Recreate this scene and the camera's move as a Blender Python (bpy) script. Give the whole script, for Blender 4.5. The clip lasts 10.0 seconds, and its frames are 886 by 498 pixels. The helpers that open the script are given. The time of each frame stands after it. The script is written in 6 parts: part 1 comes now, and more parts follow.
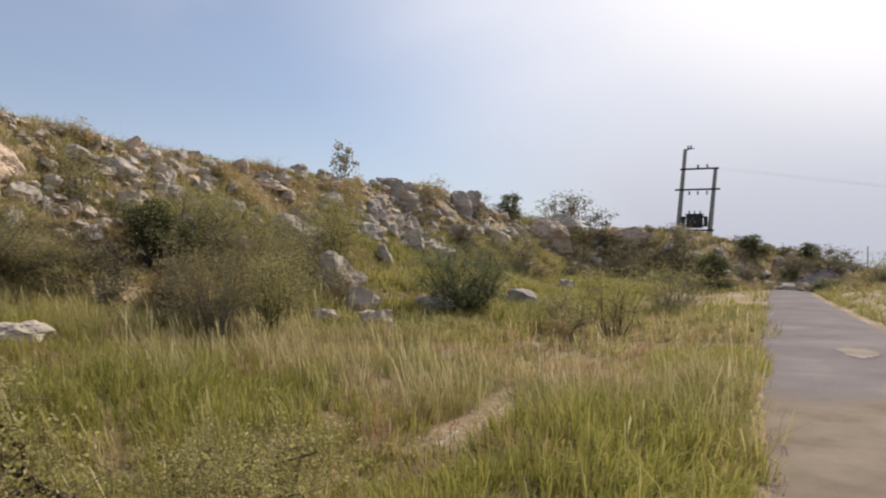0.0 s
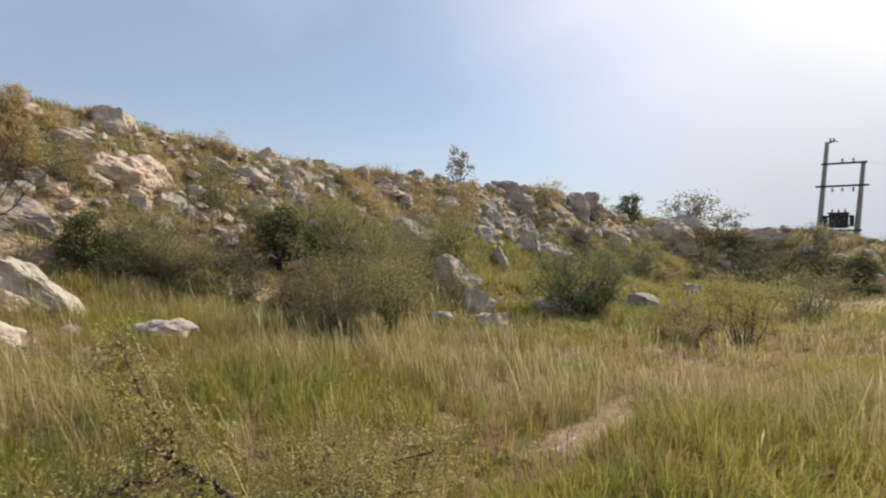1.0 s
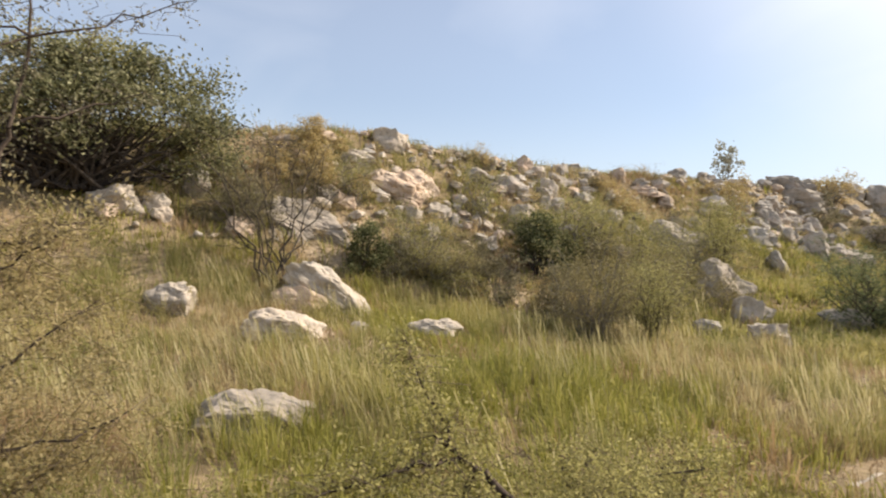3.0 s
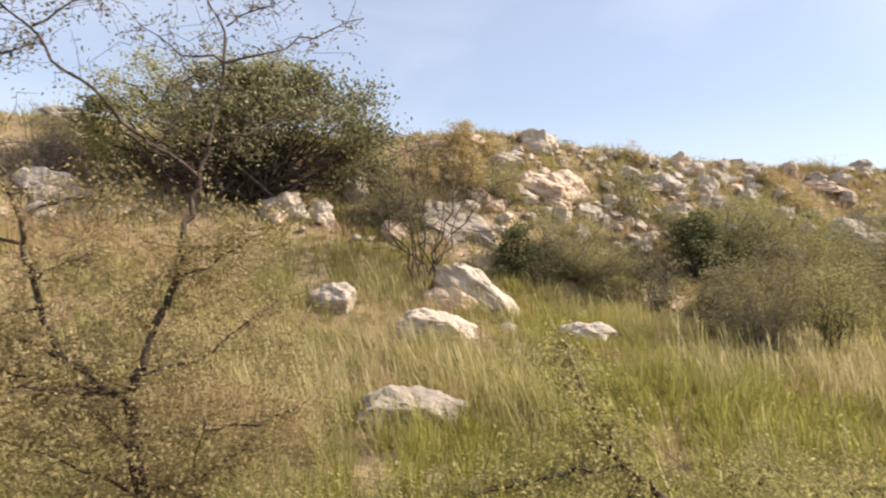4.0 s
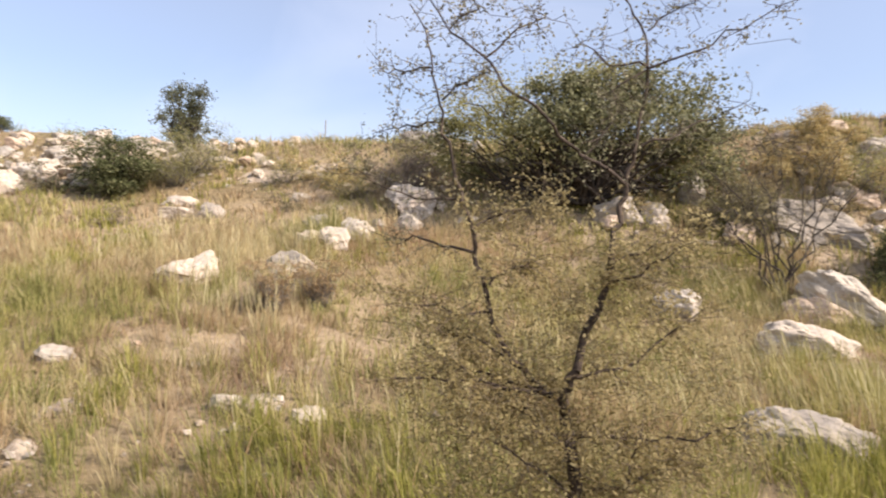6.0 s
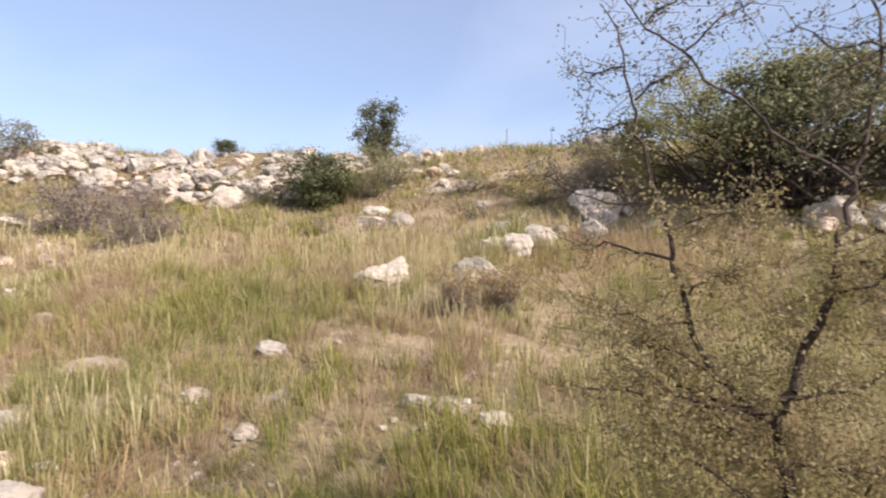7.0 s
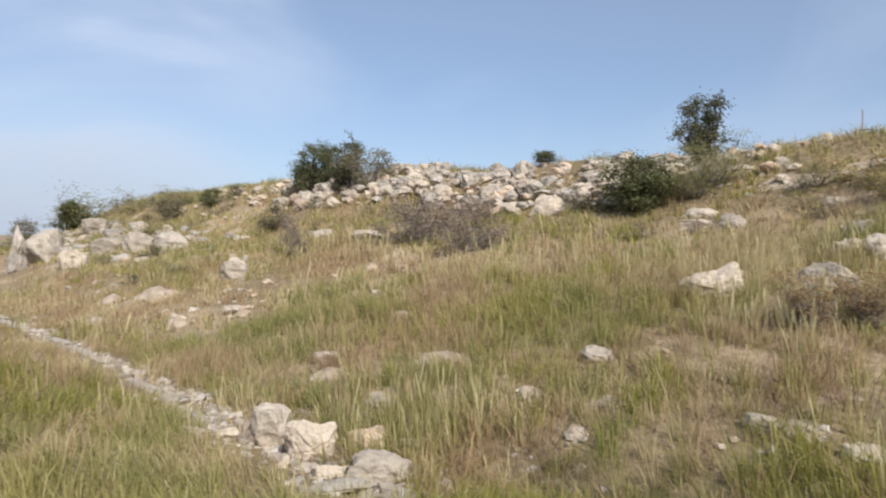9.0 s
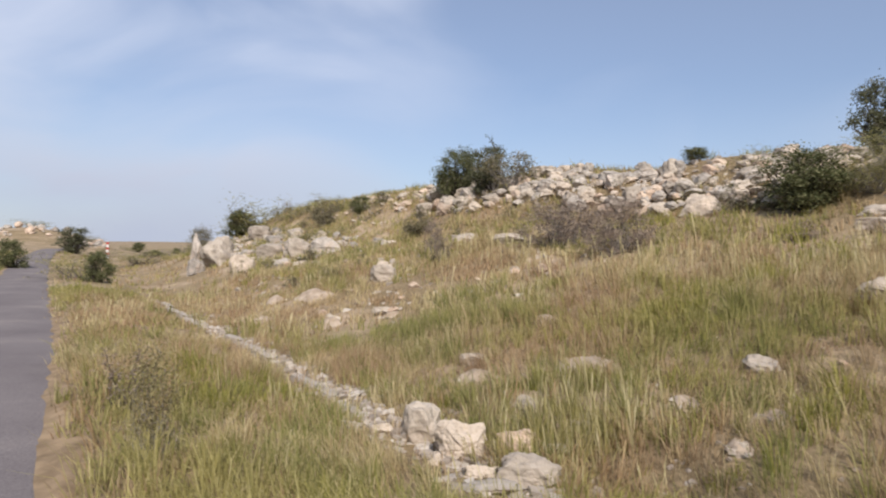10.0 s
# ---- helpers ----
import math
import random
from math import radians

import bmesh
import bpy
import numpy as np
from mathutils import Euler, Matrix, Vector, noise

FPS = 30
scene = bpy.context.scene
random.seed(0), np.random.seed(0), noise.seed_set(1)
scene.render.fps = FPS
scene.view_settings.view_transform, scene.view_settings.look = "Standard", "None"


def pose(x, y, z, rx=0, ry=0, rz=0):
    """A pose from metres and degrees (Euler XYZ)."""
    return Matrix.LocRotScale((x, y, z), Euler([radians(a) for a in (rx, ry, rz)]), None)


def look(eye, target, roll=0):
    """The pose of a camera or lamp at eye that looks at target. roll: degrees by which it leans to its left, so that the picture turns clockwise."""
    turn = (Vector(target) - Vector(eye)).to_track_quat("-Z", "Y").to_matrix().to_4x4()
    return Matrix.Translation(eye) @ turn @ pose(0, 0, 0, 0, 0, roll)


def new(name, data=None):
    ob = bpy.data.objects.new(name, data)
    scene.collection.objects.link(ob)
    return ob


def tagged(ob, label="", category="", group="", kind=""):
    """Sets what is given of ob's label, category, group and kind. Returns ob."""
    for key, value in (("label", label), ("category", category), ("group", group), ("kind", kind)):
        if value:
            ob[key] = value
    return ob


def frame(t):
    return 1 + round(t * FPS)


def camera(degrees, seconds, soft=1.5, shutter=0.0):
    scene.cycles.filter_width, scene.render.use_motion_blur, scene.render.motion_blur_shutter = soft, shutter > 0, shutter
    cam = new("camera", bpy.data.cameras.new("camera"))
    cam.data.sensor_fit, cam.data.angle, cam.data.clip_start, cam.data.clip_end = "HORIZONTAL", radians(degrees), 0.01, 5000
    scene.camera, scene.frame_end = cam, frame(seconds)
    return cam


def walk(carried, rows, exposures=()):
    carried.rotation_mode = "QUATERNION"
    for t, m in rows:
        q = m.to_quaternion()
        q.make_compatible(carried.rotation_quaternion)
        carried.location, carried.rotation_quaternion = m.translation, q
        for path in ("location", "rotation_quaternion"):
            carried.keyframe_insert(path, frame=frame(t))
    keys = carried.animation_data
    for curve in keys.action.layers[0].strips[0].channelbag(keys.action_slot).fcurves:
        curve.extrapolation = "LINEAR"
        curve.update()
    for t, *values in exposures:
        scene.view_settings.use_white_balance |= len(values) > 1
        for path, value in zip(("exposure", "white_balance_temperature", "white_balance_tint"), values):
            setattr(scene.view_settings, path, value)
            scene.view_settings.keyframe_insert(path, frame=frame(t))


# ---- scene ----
PATH = [
    (0.0, 0.165, -0.144, 1.600, 91.43, -1.23, -66.01),
    (0.5, 0.160, -0.158, 1.600, 91.44, -1.25, -60.64),
    (1.0, 0.157, -0.154, 1.600, 91.48, -1.27, -55.77),
    (1.5, 0.142, -0.156, 1.600, 91.50, -1.30, -50.33),
    (2.0, 0.129, -0.155, 1.600, 91.46, -1.35, -44.50),
    (2.5, 0.110, -0.157, 1.600, 91.43, -1.37, -39.19),
    (4.0, 0.043, -0.145, 1.600, 91.21, -1.46, -20.53),
    (4.5, -0.081, -0.121, 1.600, 91.17, -1.52, -13.80),
    (5.0, -0.223, -0.093, 1.600, 91.05, -1.46, -7.50),
    (5.5, -0.409, -0.028, 1.600, 90.88, -1.53, -1.14),
    (7.0, -0.536, -0.015, 1.600, 90.98, -1.72, 22.24),
    (7.5, -0.557, -0.037, 1.600, 90.89, -1.74, 29.49),
    (8.0, -0.557, -0.076, 1.600, 90.88, -1.69, 36.52),
    (8.5, -0.586, -0.097, 1.600, 90.76, -1.55, 43.00),
    (9.0, -0.604, -0.115, 1.600, 90.70, -1.47, 49.66),
    (9.5, -0.611, -0.158, 1.600, 90.70, -1.39, 56.06),
    (10.0, -0.615, -0.191, 1.600, 90.70, -1.23, 62.03),
]
cam = camera(68.94, 10.0, soft=2.0, shutter=0.25)
EXPOSURES = [(0.0, 0.05, 6800, 14), (1.0, 0.17, 6850, 12), (2.5, 0.44, 7100, 11), (4.5, 0.81, 7100, 16), (5.5, 0.81, 6900, 16), (7.0, 0.58, 6330, 17), (7.5, 0.50, 6230, 16), (8.5, 0.15, 6150, 11), (9.0, 0.12, 6170, 10), (9.5, 0.11, 6230, 11), (10.0, 0.01, 6280, 14)]
walk(cam, [(r[0], pose(*r[1:])) for r in PATH], EXPOSURES)

# ---- world, sun ----
SUN_AZ, SUN_EL = 108.0, 39.0     # compass degrees from +Y towards +X, height
world = bpy.data.worlds.new("sky")
scene.world = world
world.use_nodes = True
wn, wl = world.node_tree.nodes, world.node_tree.links
wn.clear()
w_out = wn.new("ShaderNodeOutputWorld")
w_bg = wn.new("ShaderNodeBackground")
w_bg.inputs["Strength"].default_value = 0.11
sky = wn.new("ShaderNodeTexSky")
sky.sky_type = "NISHITA"
sky.sun_disc = False
sky.sun_elevation, sky.sun_rotation = radians(SUN_EL), radians(SUN_AZ)
sky.air_density, sky.dust_density, sky.ozone_density = 1.0, 0.6, 3.0
w_co = wn.new("ShaderNodeTexCoord")
w_map = wn.new("ShaderNodeMapping")
w_map.inputs["Scale"].default_value = (1.0, 1.0, 2.2)
w_noise = wn.new("ShaderNodeTexNoise")
w_noise.inputs["Scale"].default_value = 2.1
w_noise.inputs["Detail"].default_value = 7.0
w_noise.inputs["Roughness"].default_value = 0.45
w_noise.inputs["Distortion"].default_value = 0.6
w_ramp = wn.new("ShaderNodeMapRange")
w_ramp.inputs["From Min"].default_value, w_ramp.inputs["From Max"].default_value = 0.48, 0.85
w_ramp.inputs["To Min"].default_value, w_ramp.inputs["To Max"].default_value = 0.19, 0.40
# hazy veil of thin cloud that is brightest round the sun
w_dot = wn.new("ShaderNodeVectorMath")
w_dot.operation = "DOT_PRODUCT"
sun_dir = Vector((math.sin(radians(SUN_AZ)) * math.cos(radians(SUN_EL)), math.cos(radians(SUN_AZ)) * math.cos(radians(SUN_EL)), math.sin(radians(SUN_EL))))
w_dot.inputs[1].default_value = sun_dir
w_glow = wn.new("ShaderNodeMapRange")
w_glow.interpolation_type = "SMOOTHSTEP"
w_glow.inputs["From Min"].default_value, w_glow.inputs["From Max"].default_value = 0.57, 1.0
w_glow.inputs["To Min"].default_value, w_glow.inputs["To Max"].default_value = 0.0, 1.0
w_sum = wn.new("ShaderNodeMath")
w_sum.operation, w_sum.use_clamp = "ADD", True
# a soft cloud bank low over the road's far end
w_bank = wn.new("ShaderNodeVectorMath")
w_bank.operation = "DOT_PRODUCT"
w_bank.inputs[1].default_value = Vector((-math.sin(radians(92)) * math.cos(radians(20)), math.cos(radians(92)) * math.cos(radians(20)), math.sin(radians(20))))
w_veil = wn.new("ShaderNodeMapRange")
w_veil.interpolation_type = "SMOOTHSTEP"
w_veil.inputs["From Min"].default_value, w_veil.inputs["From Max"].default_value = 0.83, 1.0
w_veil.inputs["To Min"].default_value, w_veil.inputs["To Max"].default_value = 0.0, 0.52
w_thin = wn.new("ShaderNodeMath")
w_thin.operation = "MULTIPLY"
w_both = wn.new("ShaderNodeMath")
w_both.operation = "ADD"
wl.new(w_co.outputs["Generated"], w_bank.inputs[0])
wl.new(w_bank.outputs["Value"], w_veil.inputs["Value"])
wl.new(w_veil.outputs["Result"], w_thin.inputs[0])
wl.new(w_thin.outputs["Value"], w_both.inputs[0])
wl.new(w_ramp.outputs["Result"], w_both.inputs[1])
w_cloud = wn.new("ShaderNodeMix")
w_cloud.data_type = "RGBA"
# the veil is greyer low over the land, where the air is thick
w_sep = wn.new("ShaderNodeSeparateXYZ")
w_high = wn.new("ShaderNodeMapRange")
w_high.interpolation_type = "SMOOTHSTEP"
w_high.inputs["From Min"].default_value, w_high.inputs["From Max"].default_value = 0.0, 0.38
w_tint = wn.new("ShaderNodeMix")
w_tint.data_type = "RGBA"
w_tint.inputs["A"].default_value, w_tint.inputs["B"].default_value = (4.6, 5.05, 5.9, 1), (7.6, 8.0, 8.8, 1)
wl.new(w_co.outputs["Generated"], w_sep.inputs["Vector"])
wl.new(w_sep.outputs["Z"], w_high.inputs["Value"])
wl.new(w_high.outputs["Result"], w_tint.inputs["Factor"])
wl.new(w_tint.outputs["Result"], w_cloud.inputs["B"])
w_haze = wn.new("ShaderNodeMapRange")
w_haze.interpolation_type = "SMOOTHSTEP"
w_haze.inputs["From Min"].default_value, w_haze.inputs["From Max"].default_value = 0.0, 0.26
w_haze.inputs["To Min"].default_value, w_haze.inputs["To Max"].default_value = 0.40, 0.0
wl.new(w_sep.outputs["Z"], w_haze.inputs["Value"])
w_more = wn.new("ShaderNodeMath")
w_more.operation = "ADD"
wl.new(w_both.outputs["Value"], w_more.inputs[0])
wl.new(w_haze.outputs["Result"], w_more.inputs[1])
w_wisp = wn.new("ShaderNodeMapRange")
w_wisp.inputs["From Min"].default_value, w_wisp.inputs["From Max"].default_value = 0.36, 0.64
wl.new(w_noise.outputs["Fac"], w_wisp.inputs["Value"])
wl.new(w_wisp.outputs["Result"], w_thin.inputs[1])
wl.new(w_co.outputs["Generated"], w_map.inputs["Vector"])
wl.new(w_map.outputs["Vector"], w_noise.inputs["Vector"])
wl.new(w_noise.outputs["Fac"], w_ramp.inputs["Value"])
wl.new(w_co.outputs["Generated"], w_dot.inputs[0])
wl.new(w_dot.outputs["Value"], w_glow.inputs["Value"])
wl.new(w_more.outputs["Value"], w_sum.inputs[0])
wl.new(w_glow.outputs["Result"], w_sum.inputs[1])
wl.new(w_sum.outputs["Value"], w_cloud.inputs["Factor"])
wl.new(sky.outputs["Color"], w_cloud.inputs["A"])
# the veil burns out to white towards the sun
w_burn = wn.new("ShaderNodeMix")
w_burn.data_type = "RGBA"
w_burn.inputs["B"].default_value = (10.5, 10.5, 10.5, 1)
w_core = wn.new("ShaderNodeMapRange")
w_core.interpolation_type = "SMOOTHSTEP"
w_core.inputs["From Min"].default_value, w_core.inputs["From Max"].default_value = 0.84, 1.0
wl.new(w_dot.outputs["Value"], w_core.inputs["Value"])
wl.new(w_core.outputs["Result"], w_burn.inputs["Factor"])
wl.new(w_cloud.outputs["Result"], w_burn.inputs["A"])
wl.new(w_burn.outputs["Result"], w_bg.inputs["Color"])
wl.new(w_bg.outputs["Background"], w_out.inputs["Surface"])

sun = new("sun", bpy.data.lights.new("sun", "SUN"))
sun.data.energy, sun.data.angle, sun.data.color = 4.8, radians(0.8), (1.0, 0.93, 0.82)
sun.matrix_world = look(sun_dir * 60, (0, 0, 0))


# ---- materials ----
def material(name, rough=0.9):
    m = bpy.data.materials.new(name)
    m.use_nodes = True
    b = m.node_tree.nodes["Principled BSDF"]
    b.inputs["Roughness"].default_value = rough
    b.inputs["Specular IOR Level"].default_value = 0.25
    return m, m.node_tree.nodes, m.node_tree.links, b


def ramp(nodes, stops):
    r = nodes.new("ShaderNodeValToRGB")
    while len(r.color_ramp.elements) < len(stops):
        r.color_ramp.elements.new(0.5)
    for e, (p, c) in zip(r.color_ramp.elements, stops):
        e.position, e.color = p, (*c, 1)
    return r


def noise_node(nodes, links, scale, detail=6.0, rough=0.6, coords="Object"):
    co = nodes.new("ShaderNodeTexCoord")
    n = nodes.new("ShaderNodeTexNoise")
    n.inputs["Scale"].default_value, n.inputs["Detail"].default_value, n.inputs["Roughness"].default_value = scale, detail, rough
    links.new(co.outputs[coords], n.inputs["Vector"])
    return n


def mix_rgb(nodes, links, fac, a, b, blend="MIX"):
    m = nodes.new("ShaderNodeMix")
    m.data_type, m.blend_type = "RGBA", blend
    if isinstance(fac, float):
        m.inputs["Factor"].default_value = fac
    else:
        links.new(fac, m.inputs["Factor"])
    for key, v in (("A", a), ("B", b)):
        if isinstance(v, tuple):
            m.inputs[key].default_value = (*v, 1)
        else:
            links.new(v, m.inputs[key])
    return m.outputs["Result"]


def bump(nodes, links, bsdf, height, strength, distance):
    b = nodes.new("ShaderNodeBump")
    b.inputs["Strength"].default_value, b.inputs["Distance"].default_value = strength, distance
    links.new(height, b.inputs["Height"])
    links.new(b.outputs["Normal"], bsdf.inputs["Normal"])


def ground_material():
    m, n, l, b = material("dry_soil_and_thatch", 0.95)
    big = noise_node(n, l, 0.35, 5)
    fine = noise_node(n, l, 9.0, 8, 0.7)
    c1 = ramp(n, [(0.35, (0.24, 0.185, 0.11)), (0.52, (0.32, 0.25, 0.165)), (0.66, (0.44, 0.35, 0.265))])
    l.new(big.outputs["Fac"], c1.inputs["Fac"])
    c2 = ramp(n, [(0.3, (0.5, 0.47, 0.40)), (0.5, (0.85, 0.82, 0.75)), (0.72, (1.3, 1.25, 1.15))])
    l.new(fine.outputs["Fac"], c2.inputs["Fac"])
    l.new(mix_rgb(n, l, 1.0, c1.outputs["Color"], c2.outputs["Color"], "MULTIPLY"), b.inputs["Base Color"])
    bump(n, l, b, fine.outputs["Fac"], 0.8, 0.06)
    return m


def rock_material(name, pale, mid, dark, rust):
    m, n, l, b = material(name, 0.92)
    info = n.new("ShaderNodeObjectInfo")
    big = noise_node(n, l, 2.2, 8, 0.65)
    fine = noise_node(n, l, 14.0, 8, 0.72)
    c1 = ramp(n, [(0.30, dark), (0.45, mid), (0.62, pale)])
    l.new(big.outputs["Fac"], c1.inputs["Fac"])
    c2 = ramp(n, [(0.30, (0.62, 0.60, 0.57)), (0.48, (0.95, 0.94, 0.92)), (0.75, (1.06, 1.05, 1.03))])
    l.new(fine.outputs["Fac"], c2.inputs["Fac"])
    col = mix_rgb(n, l, 1.0, c1.outputs["Color"], c2.outputs["Color"], "MULTIPLY")
    stain = noise_node(n, l, 1.1, 4)
    st = ramp(n, [(0.55, (0, 0, 0)), (0.70, (0.55, 0.55, 0.55))])
    l.new(stain.outputs["Fac"], st.inputs["Fac"])
    col = mix_rgb(n, l, st.outputs["Color"], col, rust)
    tone = ramp(n, [(0.0, (0.72, 0.70, 0.68)), (0.5, (0.95, 0.93, 0.90)), (1.0, (1.12, 1.06, 1.0))])
    l.new(info.outputs["Random"], tone.inputs["Fac"])
    l.new(mix_rgb(n, l, 1.0, col, tone.outputs["Color"], "MULTIPLY"), b.inputs["Base Color"])
    crack = n.new("ShaderNodeTexVoronoi")
    crack.feature = "DISTANCE_TO_EDGE"
    crack.inputs["Scale"].default_value = 3.0
    co = n.new("ShaderNodeTexCoord")
    l.new(co.outputs["Object"], crack.inputs["Vector"])
    mr = n.new("ShaderNodeMapRange")
    mr.inputs["From Max"].default_value = 0.05
    l.new(crack.outputs["Distance"], mr.inputs["Value"])
    add = n.new("ShaderNodeMath")
    add.operation = "MULTIPLY_ADD"
    add.inputs[1].default_value = 0.25
    l.new(mr.outputs["Result"], add.inputs[0])
    l.new(fine.outputs["Fac"], add.inputs[2])
    bump(n, l, b, add.outputs["Value"], 0.45, 0.035)
    return m


def leaf_material(name, stops, patch=None, rough=0.7, see=0.35, patch_scale=0.5):
    """Foliage: a colour for each blade or leaf, drifting from patch to patch, a little see-through."""
    m, n, l, b = material(name, rough)
    geo = n.new("ShaderNodeNewGeometry")
    c = ramp(n, stops)
    l.new(geo.outputs["Random Per Island"], c.inputs["Fac"])
    col = c.outputs["Color"]
    if patch:
        big = noise_node(n, l, patch_scale, 4)
        pr = ramp(n, [(0.42, (0, 0, 0)), (0.60, (0.85, 0.85, 0.85))])
        l.new(big.outputs["Fac"], pr.inputs["Fac"])
        c2 = ramp(n, patch)
        l.new(geo.outputs["Random Per Island"], c2.inputs["Fac"])
        col = mix_rgb(n, l, pr.outputs["Color"], col, c2.outputs["Color"])
    l.new(col, b.inputs["Base Color"])
    t = n.new("ShaderNodeBsdfTranslucent")
    l.new(col, t.inputs["Color"])
    mx = n.new("ShaderNodeMixShader")
    mx.inputs["Fac"].default_value = see
    l.new(b.outputs["BSDF"], mx.inputs[1])
    l.new(t.outputs["BSDF"], mx.inputs[2])
    l.new(mx.outputs["Shader"], n["Material Output"].inputs["Surface"])
    return m


def bark_material(name, a, c):
    m, n, l, b = material(name, 0.9)
    f = noise_node(n, l, 30.0, 5)
    r = ramp(n, [(0.35, a), (0.65, c)])
    l.new(f.outputs["Fac"], r.inputs["Fac"])
    l.new(r.outputs["Color"], b.inputs["Base Color"])
    bump(n, l, b, f.outputs["Fac"], 0.6, 0.01)
    return m


def asphalt_material():
    m, n, l, b = material("worn_asphalt", 1.0)
    b.inputs["Specular IOR Level"].default_value = 0.06
    big = noise_node(n, l, 0.5, 5)
    fine = noise_node(n, l, 60.0, 4)
    c = ramp(n, [(0.30, (0.155, 0.137, 0.139)), (0.55, (0.198, 0.176, 0.175)), (0.66, (0.24, 0.213, 0.202))])
    l.new(big.outputs["Fac"], c.inputs["Fac"])
    g = ramp(n, [(0.3, (0.7, 0.7, 0.7)), (0.7, (1.2, 1.2, 1.2))])
    l.new(fine.outputs["Fac"], g.inputs["Fac"])
    tar = mix_rgb(n, l, 1.0, c.outputs["Color"], g.outputs["Color"], "MULTIPLY")
    # sand washed over one stretch of the lane, with a ragged rim
    co = n.new("ShaderNodeTexCoord")
    xyz = n.new("ShaderNodeSeparateXYZ")
    l.new(co.outputs["Object"], xyz.inputs["Vector"])
    rim = noise_node(n, l, 1.3, 7, 0.65)
    shift = n.new("ShaderNodeMath")
    shift.operation = "MULTIPLY_ADD"
    shift.inputs[1].default_value = 5.0
    l.new(rim.outputs["Fac"], shift.inputs[0])
    l.new(xyz.outputs["X"], shift.inputs[2])
    out_far = n.new("ShaderNodeMapRange")
    out_far.inputs["From Min"].default_value, out_far.inputs["From Max"].default_value = 13.0, 11.6
    l.new(shift.outputs["Value"], out_far.inputs["Value"])
    out_near = n.new("ShaderNodeMapRange")
    out_near.inputs["From Min"].default_value, out_near.inputs["From Max"].default_value = 3.2, 4.6
    l.new(shift.outputs["Value"], out_near.inputs["Value"])
    both = n.new("ShaderNodeMath")
    both.operation = "MULTIPLY"
    l.new(out_far.outputs["Result"], both.inputs[0])
    l.new(out_near.outputs["Result"], both.inputs[1])
    sand = ramp(n, [(0.35, (0.17, 0.138, 0.106)), (0.65, (0.245, 0.203, 0.155))])
    l.new(rim.outputs["Fac"], sand.inputs["Fac"])
    l.new(mix_rgb(n, l, both.outputs["Value"], tar, sand.outputs["Color"]), b.inputs["Base Color"])
    bump(n, l, b, fine.outputs["Fac"], 0.5, 0.01)
    return m


def plain_material(name, a, c, scale=6.0, rough=0.8, metal=0.0):
    m, n, l, b = material(name, rough)
    f = noise_node(n, l, scale, 6)
    r = ramp(n, [(0.35, a), (0.65, c)])
    l.new(f.outputs["Fac"], r.inputs["Fac"])
    l.new(r.outputs["Color"], b.inputs["Base Color"])
    b.inputs["Metallic"].default_value = metal
    bump(n, l, b, f.outputs["Fac"], 0.4, 0.02)
    return m


M_GROUND = ground_material()
M_ROCK = rock_material("pale_limestone", (0.49, 0.443, 0.39), (0.43, 0.383, 0.33), (0.27, 0.24, 0.208), (0.46, 0.38, 0.31))
M_ROCK_GREY = rock_material("grey_limestone", (0.47, 0.438, 0.405), (0.375, 0.347, 0.317), (0.18, 0.166, 0.15), (0.40, 0.29, 0.21))
M_ROCK_RED = rock_material("pinkish_limestone", (0.57, 0.485, 0.41), (0.48, 0.385, 0.31), (0.30, 0.225, 0.18), (0.42, 0.27, 0.19))
M_ASPHALT = asphalt_material()
M_GRASS = leaf_material("tall_grass", [(0.0, (0.16, 0.17, 0.05)), (0.5, (0.27, 0.26, 0.085)), (1.0, (0.42, 0.37, 0.18))],
                        [(0.0, (0.27, 0.235, 0.08)), (0.6, (0.40, 0.345, 0.13)), (1.0, (0.54, 0.465, 0.22))], see=0.42)
M_STRAW = leaf_material("dry_grass", [(0.0, (0.36, 0.285, 0.14)), (0.6, (0.50, 0.41, 0.22)), (1.0, (0.65, 0.56, 0.345))],
                        [(0.0, (0.30, 0.19, 0.115)), (1.0, (0.47, 0.335, 0.20))], see=0.4)
M_THATCH = leaf_material("withered_thatch", [(0.0, (0.20, 0.15, 0.08)), (0.5, (0.33, 0.25, 0.14)), (1.0, (0.47, 0.375, 0.225))],
                         [(0.0, (0.20, 0.12, 0.075)), (1.0, (0.36, 0.25, 0.16))], see=0.3)
M_STALK = leaf_material("pale_stalks", [(0.0, (0.36, 0.31, 0.15)), (0.6, (0.50, 0.43, 0.23)), (1.0, (0.66, 0.58, 0.36))], see=0.4)
M_LUSH = leaf_material("fresh_grass", [(0.0, (0.18, 0.185, 0.04)), (0.6, (0.31, 0.29, 0.07)), (1.0, (0.46, 0.41, 0.15))], see=0.45)
M_THICKET = leaf_material("thicket_leaves", [(0.0, (0.085, 0.09, 0.045)), (0.6, (0.185, 0.185, 0.09)), (1.0, (0.36, 0.34, 0.20))])
M_LEAF = leaf_material("shrub_leaves", [(0.0, (0.06, 0.07, 0.030)), (0.6, (0.13, 0.14, 0.058)), (1.0, (0.26, 0.25, 0.13))])
M_TREELEAF = leaf_material("grey_dark_leaves", [(0.0, (0.065, 0.07, 0.04)), (0.6, (0.125, 0.13, 0.07)), (1.0, (0.24, 0.235, 0.145))], see=0.4)
